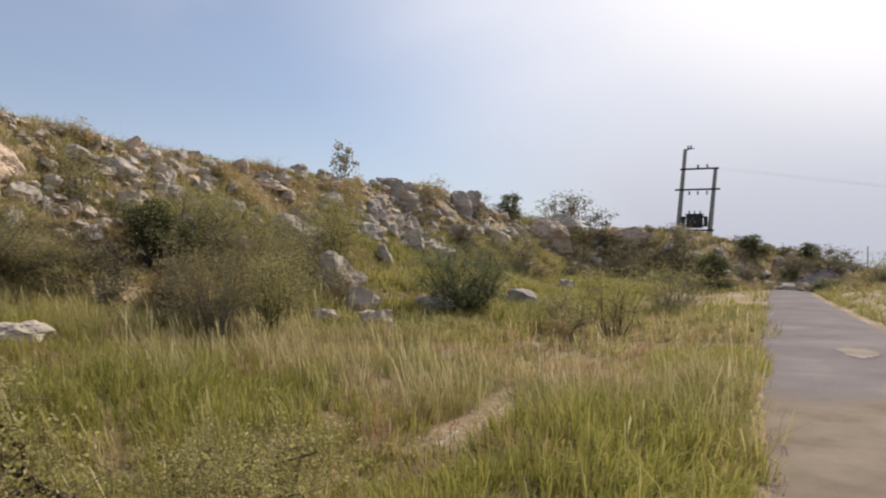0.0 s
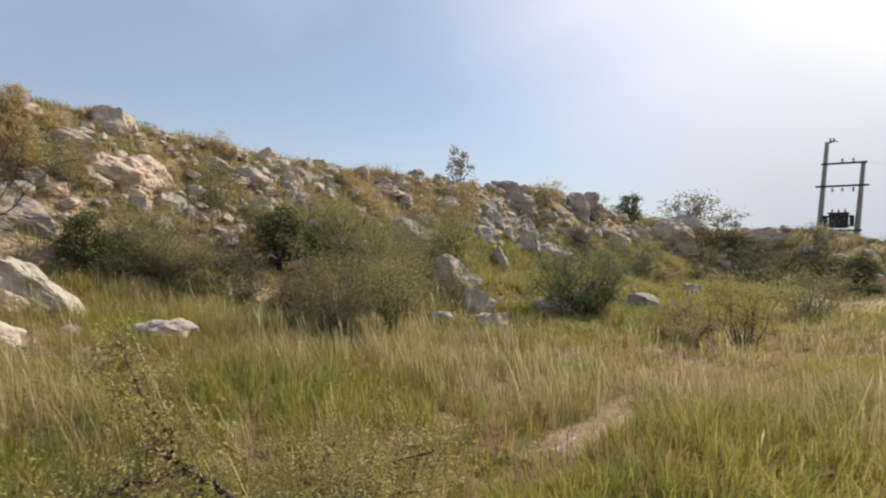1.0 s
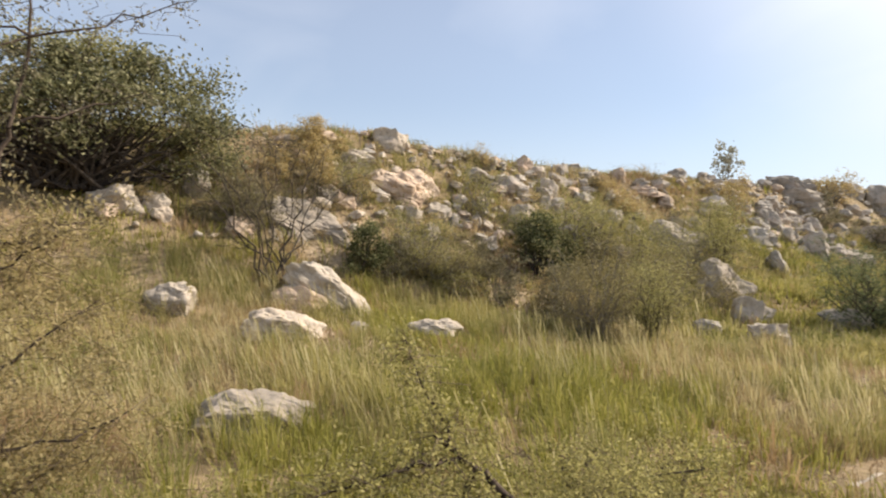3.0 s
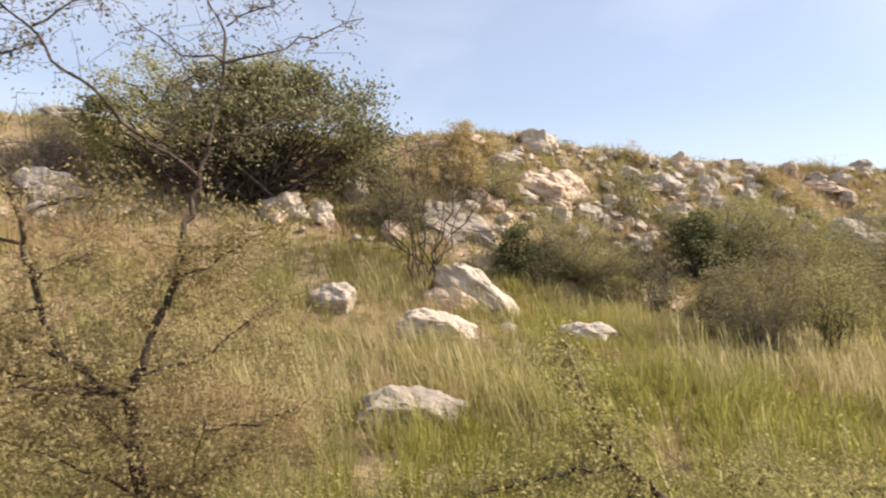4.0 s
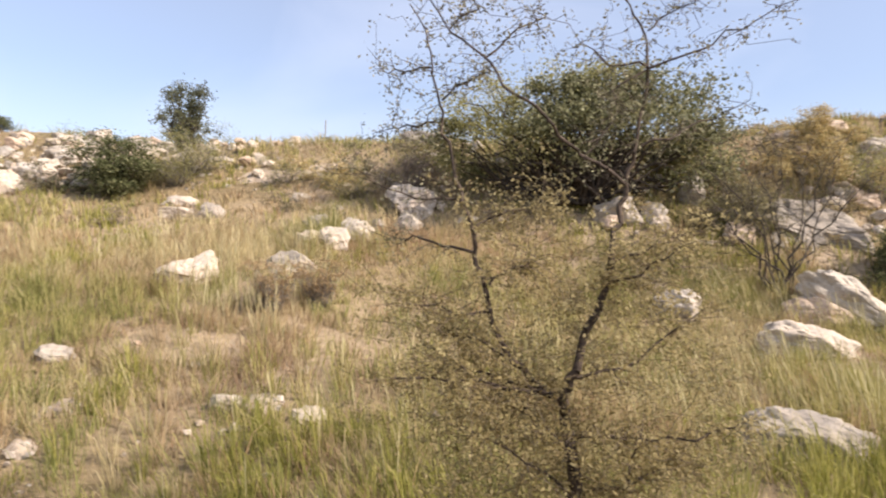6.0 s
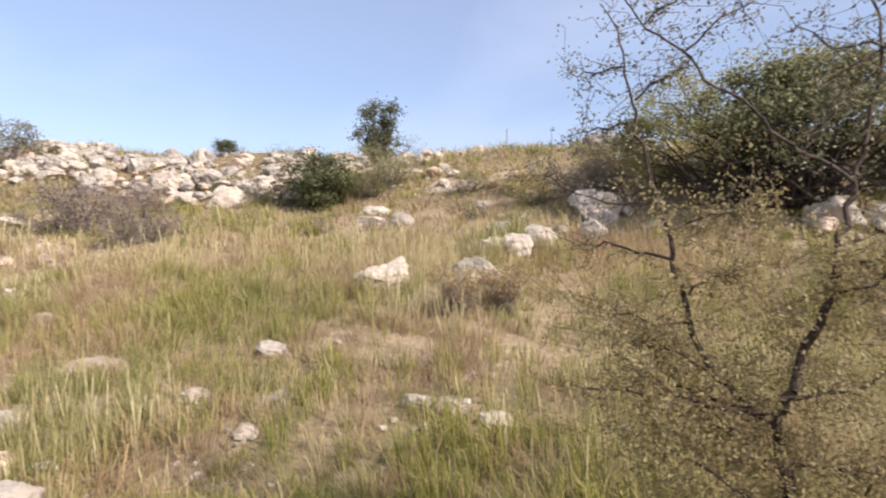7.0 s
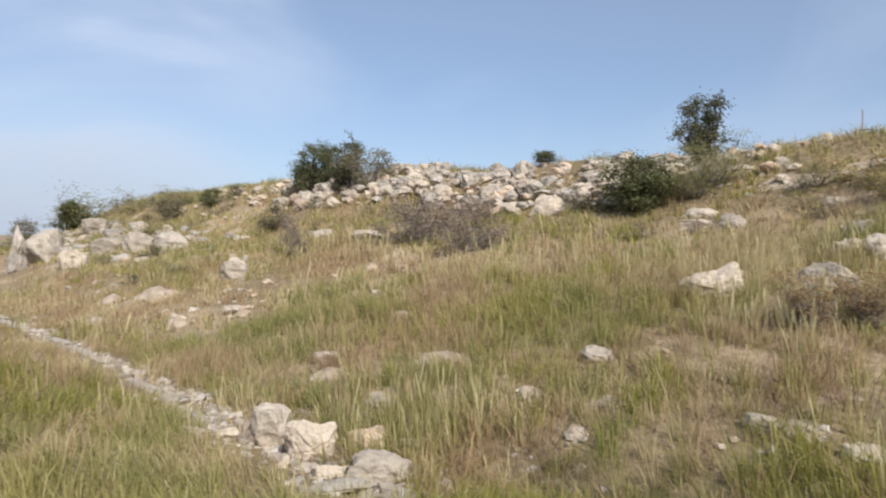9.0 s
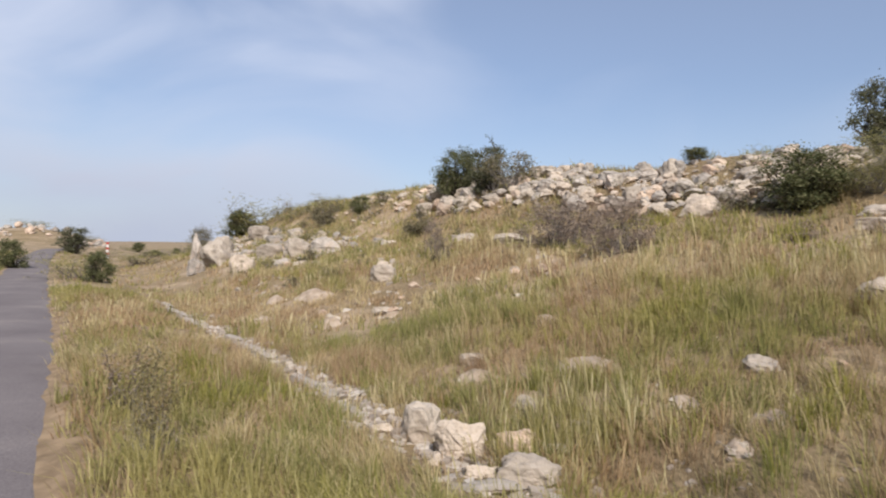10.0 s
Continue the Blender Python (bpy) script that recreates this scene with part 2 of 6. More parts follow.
M_OLIVE = leaf_material("olive_leaves", [(0.0, (0.18, 0.17, 0.06)), (0.6, (0.33, 0.305, 0.115)), (1.0, (0.47, 0.43, 0.20))], see=0.45)
M_FEATHER = leaf_material("feathery_leaves", [(0.0, (0.07, 0.09, 0.045)), (0.6, (0.14, 0.165, 0.075)), (1.0, (0.24, 0.25, 0.12))], see=0.4)
M_PALELEAF = leaf_material("acacia_leaves", [(0.0, (0.27, 0.215, 0.10)), (0.5, (0.37, 0.30, 0.145)), (1.0, (0.47, 0.39, 0.21))], see=0.58)
M_THORNLEAF = leaf_material("thorn_bush_leaves", [(0.0, (0.25, 0.235, 0.085)), (0.5, (0.36, 0.325, 0.125)), (1.0, (0.47, 0.42, 0.19))], see=0.58)
M_REDGRASS = leaf_material("russet_grass", [(0.0, (0.25, 0.165, 0.085)), (0.5, (0.37, 0.255, 0.135)), (1.0, (0.50, 0.37, 0.21))], see=0.4)
M_TUSSOCK = leaf_material("green_tussock", [(0.0, (0.15, 0.165, 0.045)), (0.6, (0.26, 0.26, 0.08)), (1.0, (0.40, 0.37, 0.15))], see=0.45)
# the acacia leaves again, with the crown's back-lit shade put into a darker colour
M_SHADEDLEAF = leaf_material("acacia_leaves_shaded", [(0.0, (0.11, 0.10, 0.06)), (0.5, (0.20, 0.18, 0.11)), (1.0, (0.36, 0.325, 0.21))], see=0.3)
M_GREYLEAF = leaf_material("dry_shrub_twigs", [(0.0, (0.20, 0.155, 0.125)), (0.6, (0.31, 0.245, 0.195)), (1.0, (0.42, 0.34, 0.265))])
M_OLIVEDRY = leaf_material("brownish_leaves", [(0.0, (0.15, 0.125, 0.06)), (0.6, (0.265, 0.225, 0.105)), (1.0, (0.41, 0.35, 0.185))], see=0.42)
M_GREYGREEN = leaf_material("grey_green_leaves", [(0.0, (0.11, 0.10, 0.06)), (0.6, (0.20, 0.18, 0.10)), (1.0, (0.31, 0.26, 0.16))])
M_PALEGREY = leaf_material("pale_grey_leaves", [(0.0, (0.20, 0.20, 0.15)), (1.0, (0.38, 0.37, 0.29))], see=0.45)
M_RUST = leaf_material("rusty_leaves", [(0.0, (0.34, 0.25, 0.10)), (0.6, (0.48, 0.37, 0.17)), (1.0, (0.60, 0.50, 0.27))])
M_RUBBLE = leaf_material("broken_stone", [(0.0, (0.22, 0.18, 0.14)), (0.5, (0.35, 0.30, 0.25)), (1.0, (0.48, 0.43, 0.37))], see=0.0, rough=0.95)
M_REDPAINT = plain_material("faded_red_paint", (0.35, 0.05, 0.04), (0.45, 0.09, 0.06))
M_WHITEPAINT = plain_material("white_paint", (0.6, 0.6, 0.58), (0.75, 0.74, 0.72))
M_BARK = bark_material("dark_bark", (0.028, 0.022, 0.018), (0.095, 0.075, 0.06))
M_ACACIA = bark_material("acacia_bark", (0.03, 0.021, 0.016), (0.105, 0.078, 0.06))
M_TWIG = bark_material("twig_bark", (0.085, 0.062, 0.043), (0.19, 0.145, 0.10))
M_BARK_GREY = bark_material("grey_bark", (0.12, 0.105, 0.09), (0.24, 0.215, 0.19))
M_CONCRETE = plain_material("weathered_concrete", (0.28, 0.242, 0.20), (0.42, 0.372, 0.32), 7.0, 0.95)
M_POLE = plain_material("concrete_pole", (0.20, 0.20, 0.195), (0.30, 0.295, 0.285), 4.0, 0.85)
M_STEEL = plain_material("dark_steel", (0.02, 0.021, 0.023), (0.045, 0.046, 0.05), 5.0, 0.5, 0.3)
M_SANDY = plain_material("sandy_film", (0.17, 0.14, 0.113), (0.25, 0.205, 0.16), 2.0, 0.95)
M_DIRT = plain_material("sandy_dirt", (0.29, 0.225, 0.165), (0.42, 0.345, 0.27), 5.0, 0.95)
M_VERGE = plain_material("trodden_verge_soil", (0.16, 0.112, 0.066), (0.30, 0.218, 0.135), 3.0, 0.95)


# ---- shape of the land ----
# >>> land
def value_noise(x, y, scale, seed=0):
    """Smooth noise from -1 to 1 on arrays."""
    x, y = np.asarray(x, float) / scale, np.asarray(y, float) / scale
    ix, iy = np.floor(x), np.floor(y)
    fx, fy = x - ix, y - iy
    fx, fy = fx * fx * (3 - 2 * fx), fy * fy * (3 - 2 * fy)

    def corner(a, b):
        h = np.sin(a * 127.1 + b * 311.7 + seed * 74.7) * 43758.5453
        return (h - np.floor(h)) * 2 - 1
    return (corner(ix, iy) * (1 - fx) + corner(ix + 1, iy) * fx) * (1 - fy) + (corner(ix, iy + 1) * (1 - fx) + corner(ix + 1, iy + 1) * fx) * fy


def smooth(a, b, v):
    s = np.clip((v - a) / (b - a), 0, 1)
    return s * s * (3 - 2 * s)


def toe(x):
    """The line along which the hill follows the road."""
    x = np.asarray(x, float)
    return -0.055 * (np.sqrt(x * x + 400) - 20)


def ditch(x):
    """The y of the kerb along the ditch."""
    return 2.66 + 1.6 * toe(x)


def road_edge(x):
    """The y of the road's edge on the hill's side; the lane swings away at the bank."""
    x = np.asarray(x, float)
    ahead = toe(x) - 0.31 - 0.012 * np.maximum(x - 8, 0) - 0.05 * np.clip(x - 47, 0, 14) ** 2 - 1.4 * np.maximum(x - 61, 0)
    back = np.interp(x, (-260, -110, -92, -77, -65, -53, -37, -25, -15, -7, 0), (6.0, -2.9, -3.6, -3.95, -3.8, -3.3, -2.38, -1.55, -0.86, -0.50, -0.31))
    return np.where(x > 0, ahead, back)


def road_width(x):
    return 3.65 - 1.3 * smooth(14, 42, np.abs(np.asarray(x, float)))


PROFILE_Y = (0.0, 0.35, 1.5, 2.7, 3.6, 5.8, 8.0, 10.0, 11.5, 13.0, 14.8, 16.4, 19.0, 30.0)
PROFILE_R = (0.0, 0.00, -0.10, -0.30, -0.28, 0.02, 0.14, 0.36, 0.95, 1.95, 3.3, 4.8, 5.2, 5.6)
PROFILE_L = (0.0, 0.00, -0.10, -0.32, -0.30, 0.22, 0.95, 1.62, 2.05, 2.5, 3.3, 4.4, 5.5, 6.1)


def land(x, y):
    """Height of the ground."""
    x, y = np.asarray(x, float), np.asarray(y, float)
    d = y - toe(x)
    shift = np.interp(x, (-60, -45, -30, -16, -6, 4, 14, 30, 60), (-3.5, -1.0, 0.0, 1.0, 0.8, 0.4, 0.0, 0.2, 0.0))
    tall = np.interp(x, (-75, -60, -52, -40, -28, -18, -8, 2, 8, 12, 20, 40, 62, 75, 120), (0.0, 0.38, 0.94, 1.03, 1.01, 1.0, 0.97, 1.01, 1.05, 1.07, 1.06, 1.04, 0.84, 0.45, 0.35))
    side = smooth(-4.5, 2.0, x)
    dd = d - shift * smooth(5, 12, d)
    z = np.interp(dd, PROFILE_Y, PROFILE_R) * side + np.interp(dd, PROFILE_Y, PROFILE_L) * (1 - side)
    z = np.where(z > 0.3, 0.3 + (z - 0.3) * tall, z)
    # a grassy step half way up the hollow
    z = z + 0.40 * (smooth(9.6, 10.1, d) - smooth(10.3, 13.0, d)) * smooth(16, 18, x) * smooth(34, 27, x)
    near = smooth(0.2, 2.5, d)
    rough = 0.10 * value_noise(x, y, 1.3, 1) + 0.22 * value_noise(x, y, 4.1, 2) * smooth(4, 9, d) + 0.45 * value_noise(x, y, 9.0, 3) * smooth(9, 16, d)
    z = z + near * rough
    # the far side of the road
    d = y - road_edge(x)
    far = smooth(0.2, 3.0, -d - road_width(x))
    z = z + far * (0.12 * value_noise(x, y, 2.0, 4) - 0.15 + 0.45 * smooth(15, 30, x))
    # a bank behind the road's bend, a low hillock at the other end
    z = z + 0.5 * smooth(18, 48, x) + 1.9 * smooth(30, 90, -x) * np.interp(y, (-9, -3, 3), (1.0, 0.75, 0.3))
    bank = 0.4 + 4.4 * smooth(0, 10, x - 44 - 4.5 * smooth(1.0, -3.0, y)) * np.interp(y, (-40, -20, -10, -4, 2, 8), (0.05, 0.14, 0.30, 0.60, 0.95, 1.0)) * np.interp(x, (54, 62, 90), (1.0, 0.85, 0.4)) + 0.5 * value_noise(x, y, 5.0, 5)
    z = np.where(x > 44, z + np.maximum(bank - z, 0) * smooth(44, 47, x), z)
    z = z + 3.4 * np.exp(-((x + 128) / 14) ** 2 - ((y + 10) / 11) ** 2)
    dist = np.hypot(x, y)
    z = z + smooth(250, 1500, dist) * (15 + 11 * value_noise(x, y, 420, 6)) * (0.75 + 0.25 * np.tanh(y / 200))
    z = z - 0.07 * smooth(-0.10, 0.10, -d) * smooth(0.15, 0.5, d + road_width(x))
    return z
# <<< land


def gz(x, y):
    return float(land(x, y))


def mesh_object(name, verts, faces, mat, parent=None, smooth_faces=False):
    """One mesh from arrays of vertices and of equal-sized faces."""
    verts, faces = np.asarray(verts, np.float32), np.asarray(faces, np.int32)
    me = bpy.data.meshes.new(name)
    k = faces.shape[1]
    me.vertices.add(len(verts)), me.loops.add(faces.size), me.polygons.add(len(faces))
    me.vertices.foreach_set("co", verts.ravel())
    me.loops.foreach_set("vertex_index", faces.ravel())
    me.polygons.foreach_set("loop_start", np.arange(0, faces.size, k, dtype=np.int32))
    me.polygons.foreach_set("use_smooth", np.full(len(faces), smooth_faces))
    me.update(calc_edges=True)
    me.materials.append(mat)
    ob = new(name, me)
    ob.parent = parent
    return ob


def grid_faces(nx, ny):
    i = np.arange(nx - 1)[:, None] * ny + np.arange(ny - 1)[None, :]
    return np.stack([i, i + ny, i + ny + 1, i + 1], -1).reshape(-1, 4)


def axis(lo, hi, fine_lo, fine_hi, step, grow=1.07):
    mid = list(np.arange(fine_lo, fine_hi + 1e-6, step))
    s, v = step, fine_hi
    while v < hi:
        s *= grow
        v += s
        mid.append(v)
    s, v = step, fine_lo
    while v > lo:
        s *= grow
        v -= s
        mid.insert(0, v)
    return np.array(mid)


gx, gy = axis(-3000, 3000, -26, 26, 0.28), axis(-2500, 3000, -1, 20, 0.26)
GX, GY = np.meshgrid(gx, gy, indexing="ij")
ground = mesh_object("ground", np.stack([GX, GY, land(GX, GY)], -1).reshape(-1, 3), grid_faces(len(gx), len(gy)), M_GROUND, smooth_faces=True)
tagged(ground, "dry stony hillside ground with sparse thatch", "ground", kind="structure")

# road
rx = np.concatenate([np.arange(-260, -20, 2.0), np.arange(-20, 20, 0.25), np.arange(20, 58, 0.5)])
across = np.linspace(0, 1, 12)
edge = road_edge(rx)
ragged_in, ragged_out = 0.07 * value_noise(rx, rx * 0, 0.7, 8) + 0.04 * value_noise(rx, rx * 0, 2.5, 9), 0.12 * value_noise(rx, rx * 0, 0.9, 10)
RY = (edge + 0.02 + ragged_in)[:, None] * (1 - across) + (edge - road_width(rx) + ragged_out)[:, None] * across
RX = np.repeat(rx[:, None], 12, 1)
RZ = land(RX, RY * 0 + edge[:, None] - 1.2) + 0.055 + 0.035 * np.sin(across * math.pi)[None, :] - 0.035 * ((across == 0) | (across == 1))[None, :]
road = mesh_object("road", np.stack([RX, RY, RZ], -1).reshape(-1, 3), grid_faces(len(rx), 12), M_ASPHALT, smooth_faces=True)
tagged(road, "worn grey asphalt lane with crumbling edges", "road", kind="structure")


# bare sandy strip between asphalt and grass
vx = np.arange(-24, 16, 0.12)
vt = np.linspace(0, 1, 9)
v_in = road_edge(vx) - 0.10 + 0.05 * value_noise(vx, vx * 0, 0.5, 81)
v_out = road_edge(vx) + np.interp(vx, (-24, -14, -4, 4, 16), (0.10, 0.34, 0.44, 0.18, 0.10)) * (1 + 0.8 * value_noise(vx, vx * 0, 0.9, 82) + 0.3 * value_noise(vx, vx * 0, 0.35, 83))
VY = v_in[:, None] * (1 - vt) + v_out[:, None] * vt
VX = np.repeat(vx[:, None], 9, 1)
VZ = np.maximum(land(VX, VY), land(VX, VY * 0 + road_edge(vx)[:, None] - 1.2) + 0.040) + 0.022 * np.sin(vt * math.pi) + 0.008 * value_noise(VX, VY, 0.12, 84) - 0.03 * (vt == 1)
verge = mesh_object("verge", np.stack([VX, VY, VZ], -1).reshape(-1, 3), grid_faces(len(vx), 9), M_VERGE, smooth_faces=True)
tagged(verge, "bare sandy soil strip along the crumbling asphalt edge", "verge", kind="structure")


# ---- boulders ----
rng = np.random.default_rng(7)


def rock_mesh(seed, subdiv):
    """A blocky, cracked limestone boulder that fills a box of size 1."""
    r = np.random.default_rng(seed)
    bm = bmesh.new()
    bmesh.ops.create_icosphere(bm, subdivisions=subdiv, radius=1.0)
    off = Vector(r.uniform(-50, 50, 3))
    planes = []
    for _ in range(11):
        n = Vector(r.normal(size=3)).normalized()
        planes.append((n, r.uniform(0.56, 0.92)))
    for v in bm.verts:
        p = v.co.copy()
        for n, dist in planes:
            over = p.dot(n) - dist
            if over > 0:
                p -= n * over
        near = noise.voronoi(p * 2.1 + off)[0]
        groove = max(0.0, 0.16 - (near[1] - near[0])) / 0.16
        p *= 1 + 0.24 * noise.noise(p * 1.3 + off) + 0.15 * noise.noise(p * 2.9 + off) + 0.05 * noise.noise(p * 7.0 + off) + 0.02 * noise.noise(p * 15.0 + off) - 0.05 * groove
        v.co = p
    lo = [min(v.co[i] for v in bm.verts) for i in range(3)]
    hi = [max(v.co[i] for v in bm.verts) for i in range(3)]
    for v in bm.verts:
        v.co = Vector([(v.co[i] - lo[i]) / (hi[i] - lo[i]) - 0.5 for i in range(3)])
    me = bpy.data.meshes.new("boulder")
    bm.to_mesh(me)
    bm.free()
    return me


STONE = {"P": (M_ROCK, "pale cream limestone"), "G": (M_ROCK_GREY, "weathered grey limestone"), "R": (M_ROCK_RED, "rusty pink limestone")}
ROCKS = {}
for key, (mat, words) in STONE.items():
    for fine in (5, 4, 3):
        ROCKS[key, fine] = []
        for i in range(6 if fine < 4 else 4):
            me = rock_mesh(ord(key) * 10 + fine * 100 + i, fine)
            me.materials.append(mat)
            ROCKS[key, fine].append(me)


SPOTS = []


def boulder(x, y, w, h, stone, turn, tilt=0.0, depth=None, group="boulders on the hillside", sink=0.22, rise=0.0):
    """One boulder, partly sunk into the ground; its width faces the road."""
    near = math.hypot(x, y)
    px = w / near
    fine = 5 if px > 0.06 else 4 if px > 0.022 else 3
    me = ROCKS[stone, fine][int(rng.integers(len(ROCKS[stone, fine])))]
    me = me.copy()
    depth = depth or (0.55 * w + 0.45 * h) * rng.uniform(0.8, 1.1)
    full = h / (1 - sink)
    flip = 180.0 if rng.random() < 0.5 else 0.0
    a = radians(turn)
    cx, cy = x - math.sin(a) * depth * 0.3, y + math.cos(a) * depth * 0.3
    if y < 13:
        SPOTS.append((cx, cy, w))
    sink += 0.06 if y < 14 else 0.10
    base = min(gz(cx, cy), gz(x, y)) - 0.14 * w * abs(math.sin(radians(tilt))) if not rise else gz(cx, cy) + rise
    me.transform(Matrix.Diagonal((w * 1.06, depth, full, 1)) @ pose(0, 0, 0, 0, 0, flip))
    if not rise:
        # the part below the widest line goes down steeply into the soil instead of tucking under
        co = np.zeros(len(me.vertices) * 3, np.float32)
        me.vertices.foreach_get("co", co)
        co = co.reshape(-1, 3)
        low = np.clip(-2 * co[:, 2] / full, 0, 0.93)
        co[:, :2] *= (1 / np.sqrt(1 - low * low))[:, None] ** 0.6
        me.vertices.foreach_set("co", co.ravel())
    ob = new("boulder", me)
    ob.matrix_world = pose(cx, cy, base + full * (0.5 - sink), rng.uniform(-11, 11), tilt + (rng.uniform(-7, 7) if y < 13 else 0.0), turn)
    size = "large" if w > 1.3 else "small" if w < 0.45 else "middling"
    where = "half sunk in grass" if y < 11 else "lying on the slope"
    tagged(ob, f"{size} {STONE[stone][1]} boulder {where}", "boulder", group)
    return ob


REST = {key: [] for key in STONE}


def heap(x0, x1, d0, d1, count, lo, hi, stones, group, single, lift=0.0):
    """Loose boulders strewn over a stretch of the slope; the largest stay single, the rest are joined."""
    sizes = np.sort(lo + (hi - lo) * rng.random(count) ** 2.2)[::-1]
    for i, w in enumerate(sizes):
        x = rng.uniform(x0, x1)
        y = float(toe(x)) + rng.uniform(d0, d1)
        h, stone = w * rng.uniform(0.42, 0.8), stones[int(rng.integers(len(stones)))]
        up = rng.uniform(0, lift) if lift else 0.0
        if i < single:
            boulder(x, y, w, h, stone, rng.uniform(0, 360), rng.uniform(-18, 18), group=group, sink=0.2, rise=up)
        else:
            m = pose(x, y, gz(x, y) + up + h * 0.3, rng.uniform(-20, 20), rng.uniform(-20, 20), rng.uniform(0, 360)) @ Matrix.Diagonal((w, w * rng.uniform(0.7, 1.0), h, 1))
            REST[stone].append((m, ROCKS[stone, 3][int(rng.integers(6))]))


def join_rest():
    for stone, rows in REST.items():
        vs, fs, k = [], [], 0
        for m, me in rows:
            co = np.zeros(len(me.vertices) * 3, np.float32)
            me.vertices.foreach_get("co", co)
            tri = np.zeros(len(me.polygons) * 3, np.int32)
            me.polygons.foreach_get("vertices", tri)
            mm = np.array(m)
            vs.append(co.reshape(-1, 3) @ mm[:3, :3].T + mm[:3, 3])
            fs.append(tri.reshape(-1, 3) + k)
            k += len(me.vertices)
        if vs:
            ob = mesh_object("stones", np.concatenate(vs), np.concatenate(fs), STONE[stone][0])
            tagged(ob, f"strewn {STONE[stone][1]} stones on the hillside", "stones", kind="stuff")


# ---- plants ----
def tubes(segments, sides=5):
    """Tapered tubes: rows of p0, p1, r0, r1."""
    s = np.asarray(segments, float)
    p0, p1, r0, r1 = s[:, 0:3], s[:, 3:6], s[:, 6], s[:, 7]
    ax = p1 - p0
    ax /= np.linalg.norm(ax, axis=1, keepdims=True) + 1e-9
    helper = np.where(np.abs(ax[:, 2:3]) > 0.9, np.array([[1.0, 0, 0]]), np.array([[0, 0, 1.0]]))
    u = np.cross(ax, helper)
    u /= np.linalg.norm(u, axis=1, keepdims=True) + 1e-9
    v = np.cross(ax, u)
    ang = np.arange(sides) * 2 * math.pi / sides
    ring = np.cos(ang)[None, :, None] * u[:, None] + np.sin(ang)[None, :, None] * v[:, None]
    verts = np.concatenate([p0[:, None] + ring * r0[:, None, None], p1[:, None] + ring * r1[:, None, None]], 1)
    i, j = np.arange(sides), (np.arange(sides) + 1) % sides
    face = np.stack([i, j, j + sides, i + sides], -1)
    faces = face[None] + (np.arange(len(s)) * 2 * sides)[:, None, None]
    return verts.reshape(-1, 3), faces.reshape(-1, 4)


def leaves(centres, length, width, r, droop=0.0):
    """Small pointed leaves, each a bent kite of two triangles pairs, turned at random."""
    n = len(centres)
    a = r.normal(size=(n, 3))
    a[:, 2] -= droop
    a /= np.linalg.norm(a, axis=1, keepdims=True)
    b = np.cross(a, r.normal(size=(n, 3)))
    b /= np.linalg.norm(b, axis=1, keepdims=True)
    c = np.cross(a, b)
    ln, wd = length * r.uniform(0.6, 1.3, (n, 1)), width * r.uniform(0.7, 1.2, (n, 1))
    p = np.asarray(centres)
    verts = np.stack([p - a * ln * 0.5, p + b * wd * 0.5 + c * wd * 0.15, p + a * ln * 0.5, p - b * wd * 0.5 + c * wd * 0.15], 1)
    faces = (np.arange(n) * 4)[:, None, None] + np.array([[0, 1, 2], [0, 2, 3]])[None]
    return verts.reshape(-1, 3), faces.reshape(-1, 3)


def limb(r, a, b, r0, r1, wander, parts=5):
    """A crooked branch from a to b as tube rows, and its points."""
    a, b = np.asarray(a, float), np.asarray(b, float)
    pts = [a + (b - a) * k / parts for k in range(parts + 1)]
    size = np.linalg.norm(b - a) * wander
    for k in range(1, parts):
        pts[k] = pts[k] + r.normal(size=3) * size
    rad = np.linspace(r0, r1, parts + 1)
    return [(*pts[k], *pts[k + 1], rad[k], rad[k + 1]) for k in range(parts)], pts


